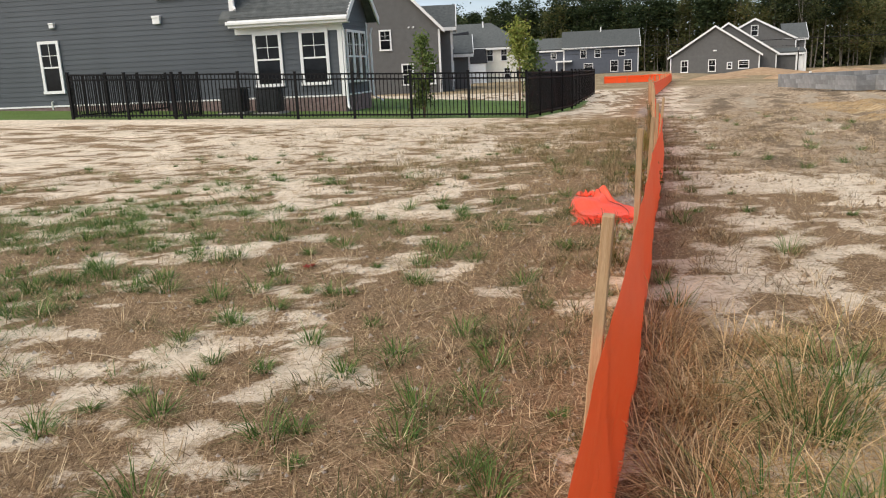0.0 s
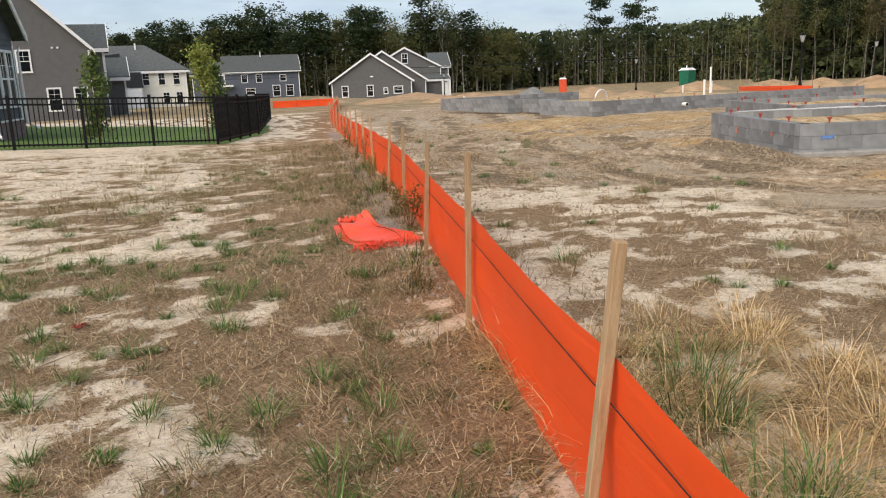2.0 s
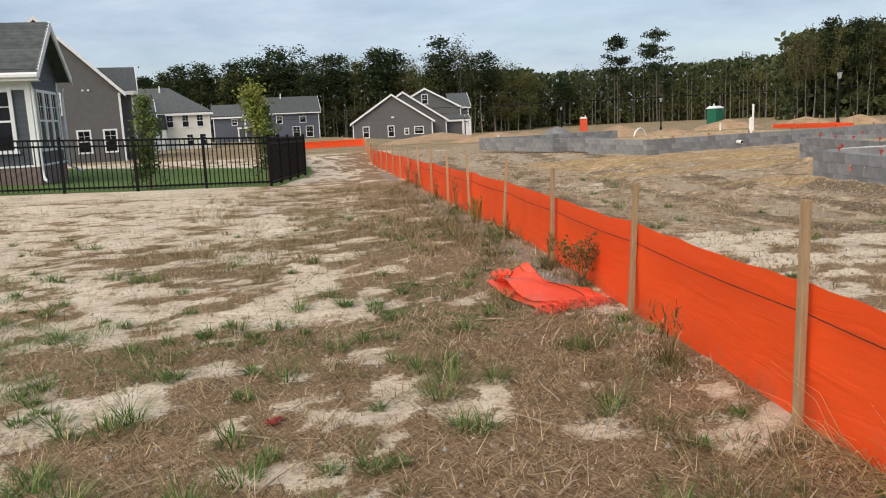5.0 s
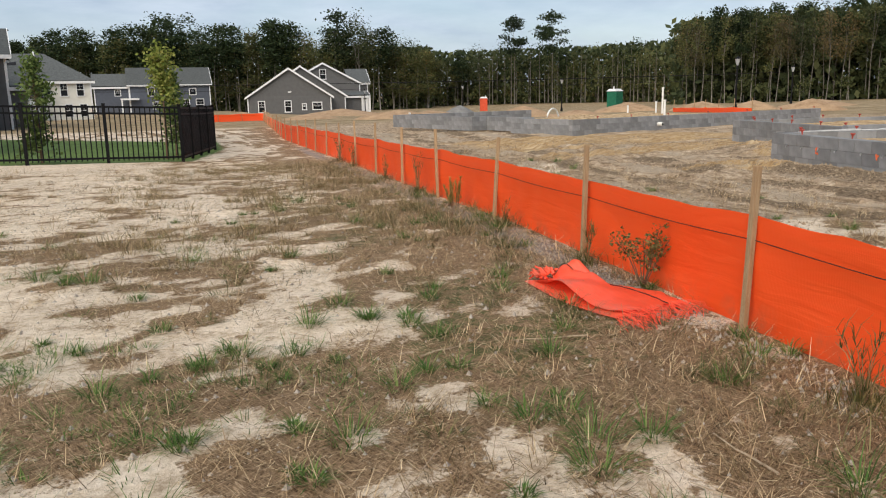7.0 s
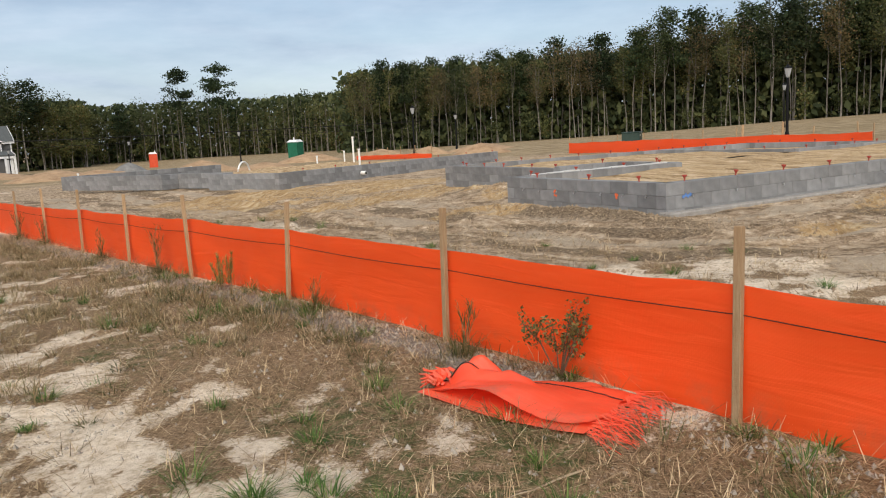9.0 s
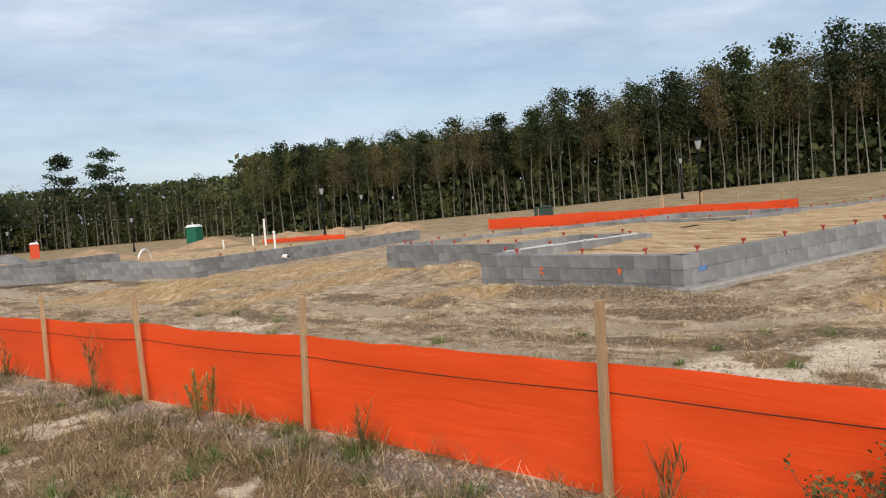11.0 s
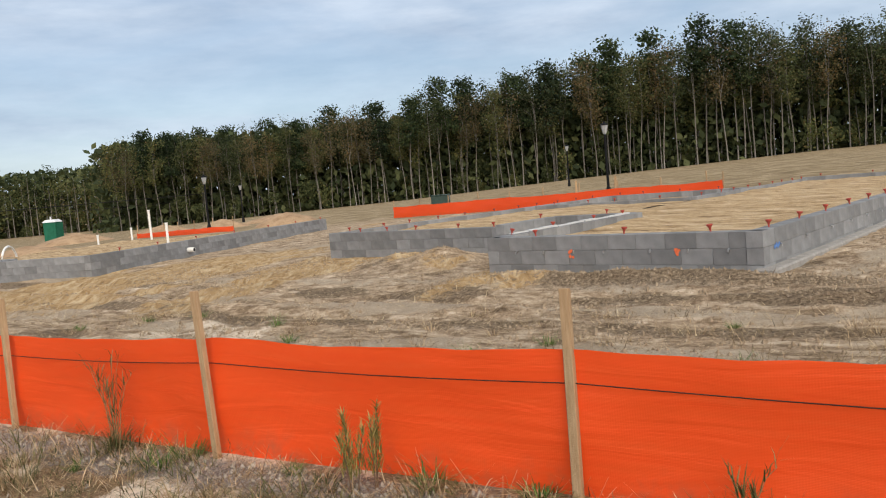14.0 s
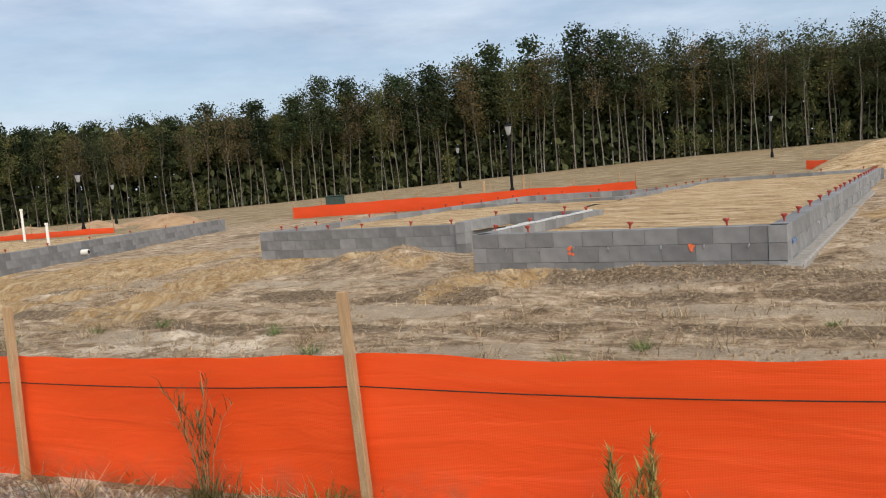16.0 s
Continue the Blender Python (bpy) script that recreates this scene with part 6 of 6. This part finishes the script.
def tufts(rng, n, per, radius, length, tilt0, tilt1, width, chance, side=-1, where=None, straight=False):
    x, y = where if where is not None else place_roots(rng, n, side)
    keep = (rng.random(len(x)) < chance(x, y)) & open_ground(x, y)
    x, y = x[keep], y[keep]
    size = 0.45 + 0.9 * rng.random(len(x))
    m = np.repeat(np.arange(len(x)), per)
    r = radius * size[m] * np.sqrt(rng.random(len(m)))
    a = rng.random(len(m)) * 2 * math.pi
    px, py = x[m] + r * np.cos(a), y[m] + r * np.sin(a)
    roots = np.column_stack([px, py, height(px, py) - 0.004])
    az = a + rng.normal(0, 0.45, len(m))
    return blade_arrays(rng, roots, length * size[m] * (0.4 + 0.8 * rng.random(len(m))), tilt0, tilt1, width, az, straight)


def grass(name, label, material, *pieces):
    V, F, base = [], [], 0
    for v, f in pieces:
        V.append(v)
        F.append(f + base)
        base += len(v)
    tagged(new(name, array_mesh(name, np.concatenate(V), np.concatenate(F), material)), label, "grass", kind="stuff")


def graded_litter(rng, n):
    """Places on the graded dirt between the silt fence and the foundations."""
    y = 3.0 + 22 * rng.random(n)
    x = fence_x(y) + 0.4 + 10.8 * rng.random(n)
    a, b = local(x, y, FA, FAU)
    keep = ~((b > -0.1) & (a > -0.3) & (a < 11.2) & ~((a > 4.2) & (b < 2.8) & (b > -0.1) & (a < 11.2)))
    return x[keep], y[keep]


def dirt_straw(rng, n):
    x, y = graded_litter(rng, n)
    keep = rng.random(len(x)) < 0.15 + 1.1 * smooth01(fractal(x, y, 1.6, 131, 3), 0.42, 0.62)
    x, y = x[keep], y[keep]
    roots = np.column_stack([x, y, height(x, y) + 0.006])
    return blade_arrays(rng, roots, 0.03 + 0.11 * rng.random(len(x)) ** 2, 1.45, 0.12, 0.0030, straight=True)


def dirt_clods(rng, n):
    x, y = graded_litter(rng, n)
    a, b = local(x, y, FA, FAU)
    heap_ = np.exp(-((b + 0.55) / 0.5) ** 2) * (a > -1.5) * (a < 4.6) + np.exp(-(((a - 6.7) / 1.4) ** 2 + ((b - 1.6) / 0.8) ** 2))
    keep = rng.random(len(x)) < 0.10 + 0.55 * smooth01(fractal(x, y, 1.2, 133, 3), 0.5, 0.65) + heap_
    x, y = x[keep], y[keep]
    s = 0.007 + 0.026 * rng.random(len(x)) ** 3
    o = np.array([(1, 0, -0.4), (0, 1, -0.4), (-1, 0, -0.4), (0, -1, -0.4), (0, 0, 0.8)])
    v = np.column_stack([x, y, height(x, y) + s * 0.2])[:, None] + o[None] * s[:, None, None] * (0.5 + 1.0 * rng.random((len(x), 5, 1)))
    tri = np.array([(0, 1, 4), (1, 2, 4), (2, 3, 4), (3, 0, 4)])
    f = (np.arange(len(x))[:, None, None] * 5 + tri[None]).reshape(-1, 3)
    tagged(new("soil_clods", array_mesh("soil_clods", v.reshape(-1, 3), f, CLOD)), "brown clods of graded soil", "soil", kind="stuff")


CLOD = worn("clod_soil", (0.15, 0.105, 0.065), (0.40, 0.31, 0.21), 3.0, 0.95, bump=0.8, fine=40.0)
GR = np.random.default_rng(77)
dirt_clods(GR, 60000)
grass("dead_straw", "dead straw strewn over the graded dirt", BLADE_DRY, dirt_straw(GR, 28000))
near_patch = lambda x, y: np.minimum(1, np.exp(-(((x + 4.1) / 2.4) ** 2 + ((y - 6.4) / 2.3) ** 2)) + 0.32 * np.exp(-(((x + 1.8) / 2.2) ** 2 + ((y - 5.0) / 1.3) ** 2)))
grass("dry_grass", "flattened dry straw and tan grass tufts", BLADE_DRY,
      mat_of_straw(GR, 230000, -1), mat_of_straw(GR, 60000, 1),
      tufts(GR, 1500, 44, 0.065, 0.12, 1.15, 0.45, 0.0018, lambda x, y: 0.08 + 0.75 * masks(x, y)[0]),
      tufts(GR, 800, 40, 0.08, 0.16, 0.9, 0.7, 0.0019, lambda x, y: 0.1 + 0.8 * masks(x, y)[0], 1))
grass("golden_grass", "tall golden bunch grass beyond the silt fence", BLADE_GOLD,
      tufts(GR, 0, 150, 0.15, 0.34, 1.0, 0.95, 0.0018, lambda x, y: x * 0 + 1, where=(0.72 + 1.7 * GR.random(80) ** 1.3, 0.9 + 3.1 * GR.random(80) ** 1.2)))
grass("green_grass", "fresh green grass tufts among the straw", BLADE_GREEN,
      tufts(GR, 2300, 76, 0.06, 0.14, 0.8, 0.55, 0.0023, lambda x, y: (0.12 + 0.12 * (y < 8) + 0.76 * near_patch(x, y)) * (y < 14)),
      tufts(GR, 200, 70, 0.06, 0.15, 0.8, 0.6, 0.0023, lambda x, y: x * 0 + 0.35, 1),
      tufts(GR, 7, 110, 0.14, 0.34, 0.6, 0.9, 0.0022, lambda x, y: x * 0 + 1, where=(0.95 + 0.7 * GR.random(7), 1.6 + 2.0 * GR.random(7))))
grass("olive_grass", "olive-brown grass tufts on the lot", BLADE_OLIVE,
      tufts(GR, 650, 56, 0.075, 0.11, 1.0, 0.6, 0.0020, lambda x, y: 0.05 + 0.55 * masks(x, y)[0]),
      tufts(GR, 170, 46, 0.12, 0.16, 0.8, 0.7, 0.0019, lambda x, y: x * 0 + 0.7, where=(lambda yy: (fence_x(yy) - 0.25 - 0.6 * GR.random(200), yy))(1.0 + 19 * GR.random(200))))
MY = 9.5 + 11.0 * GR.random(420)
grass("tan_grass", "short tan and olive grass standing beside the fence", BLADE_TAN,
      tufts(GR, 0, 48, 0.13, 0.17, 0.7, 0.6, 0.0024, lambda x, y: 0.25 + 0.75 * smooth01(fractal(x, y, 1.8, 171, 3), 0.42, 0.58), where=(fence_x(MY) - 0.5 - 4.2 * GR.random(420) ** 1.4, MY)))
grass("brown_mats", "low dark brown mats of dying crabgrass", BLADE_BROWN,
      tufts(GR, 2100, 64, 0.15, 0.14, 1.25, 0.35, 0.0019, lambda x, y: 0.10 + 0.55 * smooth01(fractal(x, y, 0.9, 151, 3), 0.45, 0.62), straight=True),
      tufts(GR, 750, 64, 0.15, 0.16, 1.2, 0.35, 0.0019, lambda x, y: 0.10 + 0.7 * smooth01(fractal(x, y, 0.9, 151, 3), 0.45, 0.62), 1, straight=True))
GX, GY = -7.5 + 9.0 * GR.random(6500), 2.0 + 9.5 * GR.random(6500)
grass("green_carpet", "low spreading green grass in loose patches", BLADE_GREEN,
      tufts(GR, 0, 36, 0.085, 0.095, 1.0, 0.5, 0.0022, lambda x, y: np.clip(1.5 * near_patch(x, y) + 0.06, 0, 1) * smooth01(fractal(x, y, 1.1, 161, 4), 0.40, 0.54) * smooth01(fence_x(y) - x, 1.7, 3.3), where=(GX, GY), straight=True))


def gravel():
    """Small stones washed out along the silt fence and over the bare sand."""
    rng = np.random.default_rng(9)
    n1, n2 = 5200, 6000
    y = 5.0 + 15 * rng.random(n1)
    x = fence_x(y) - 0.04 - 0.30 * rng.random(n1) ** 1.3
    y2 = 1.5 + 17 * rng.random(n2)
    x2 = fence_x(y2) - 5.5 * rng.random(n2)
    x, y = np.concatenate([x, x2]), np.concatenate([y, y2])
    z = height(x, y)
    s = 0.004 + 0.017 * rng.random(len(x)) ** 3
    o = np.array([(1, 0, -0.4), (0, 1, -0.4), (-1, 0, -0.4), (0, -1, -0.4), (0, 0, 0.8)])
    jig = o[None] * s[:, None, None] * (0.6 + 0.8 * rng.random((len(x), 5, 1)))
    v = np.column_stack([x, y, z + s * 0.25])[:, None] + jig
    tri = np.array([(0, 1, 4), (1, 2, 4), (2, 3, 4), (3, 0, 4)])
    f = (np.arange(len(x))[:, None, None] * 5 + tri[None]).reshape(-1, 3)
    tagged(new("gravel", array_mesh("gravel", v.reshape(-1, 3), f, PEBBLE)), "pale grey gravel scattered along the fence", "gravel", kind="stuff")


gravel()
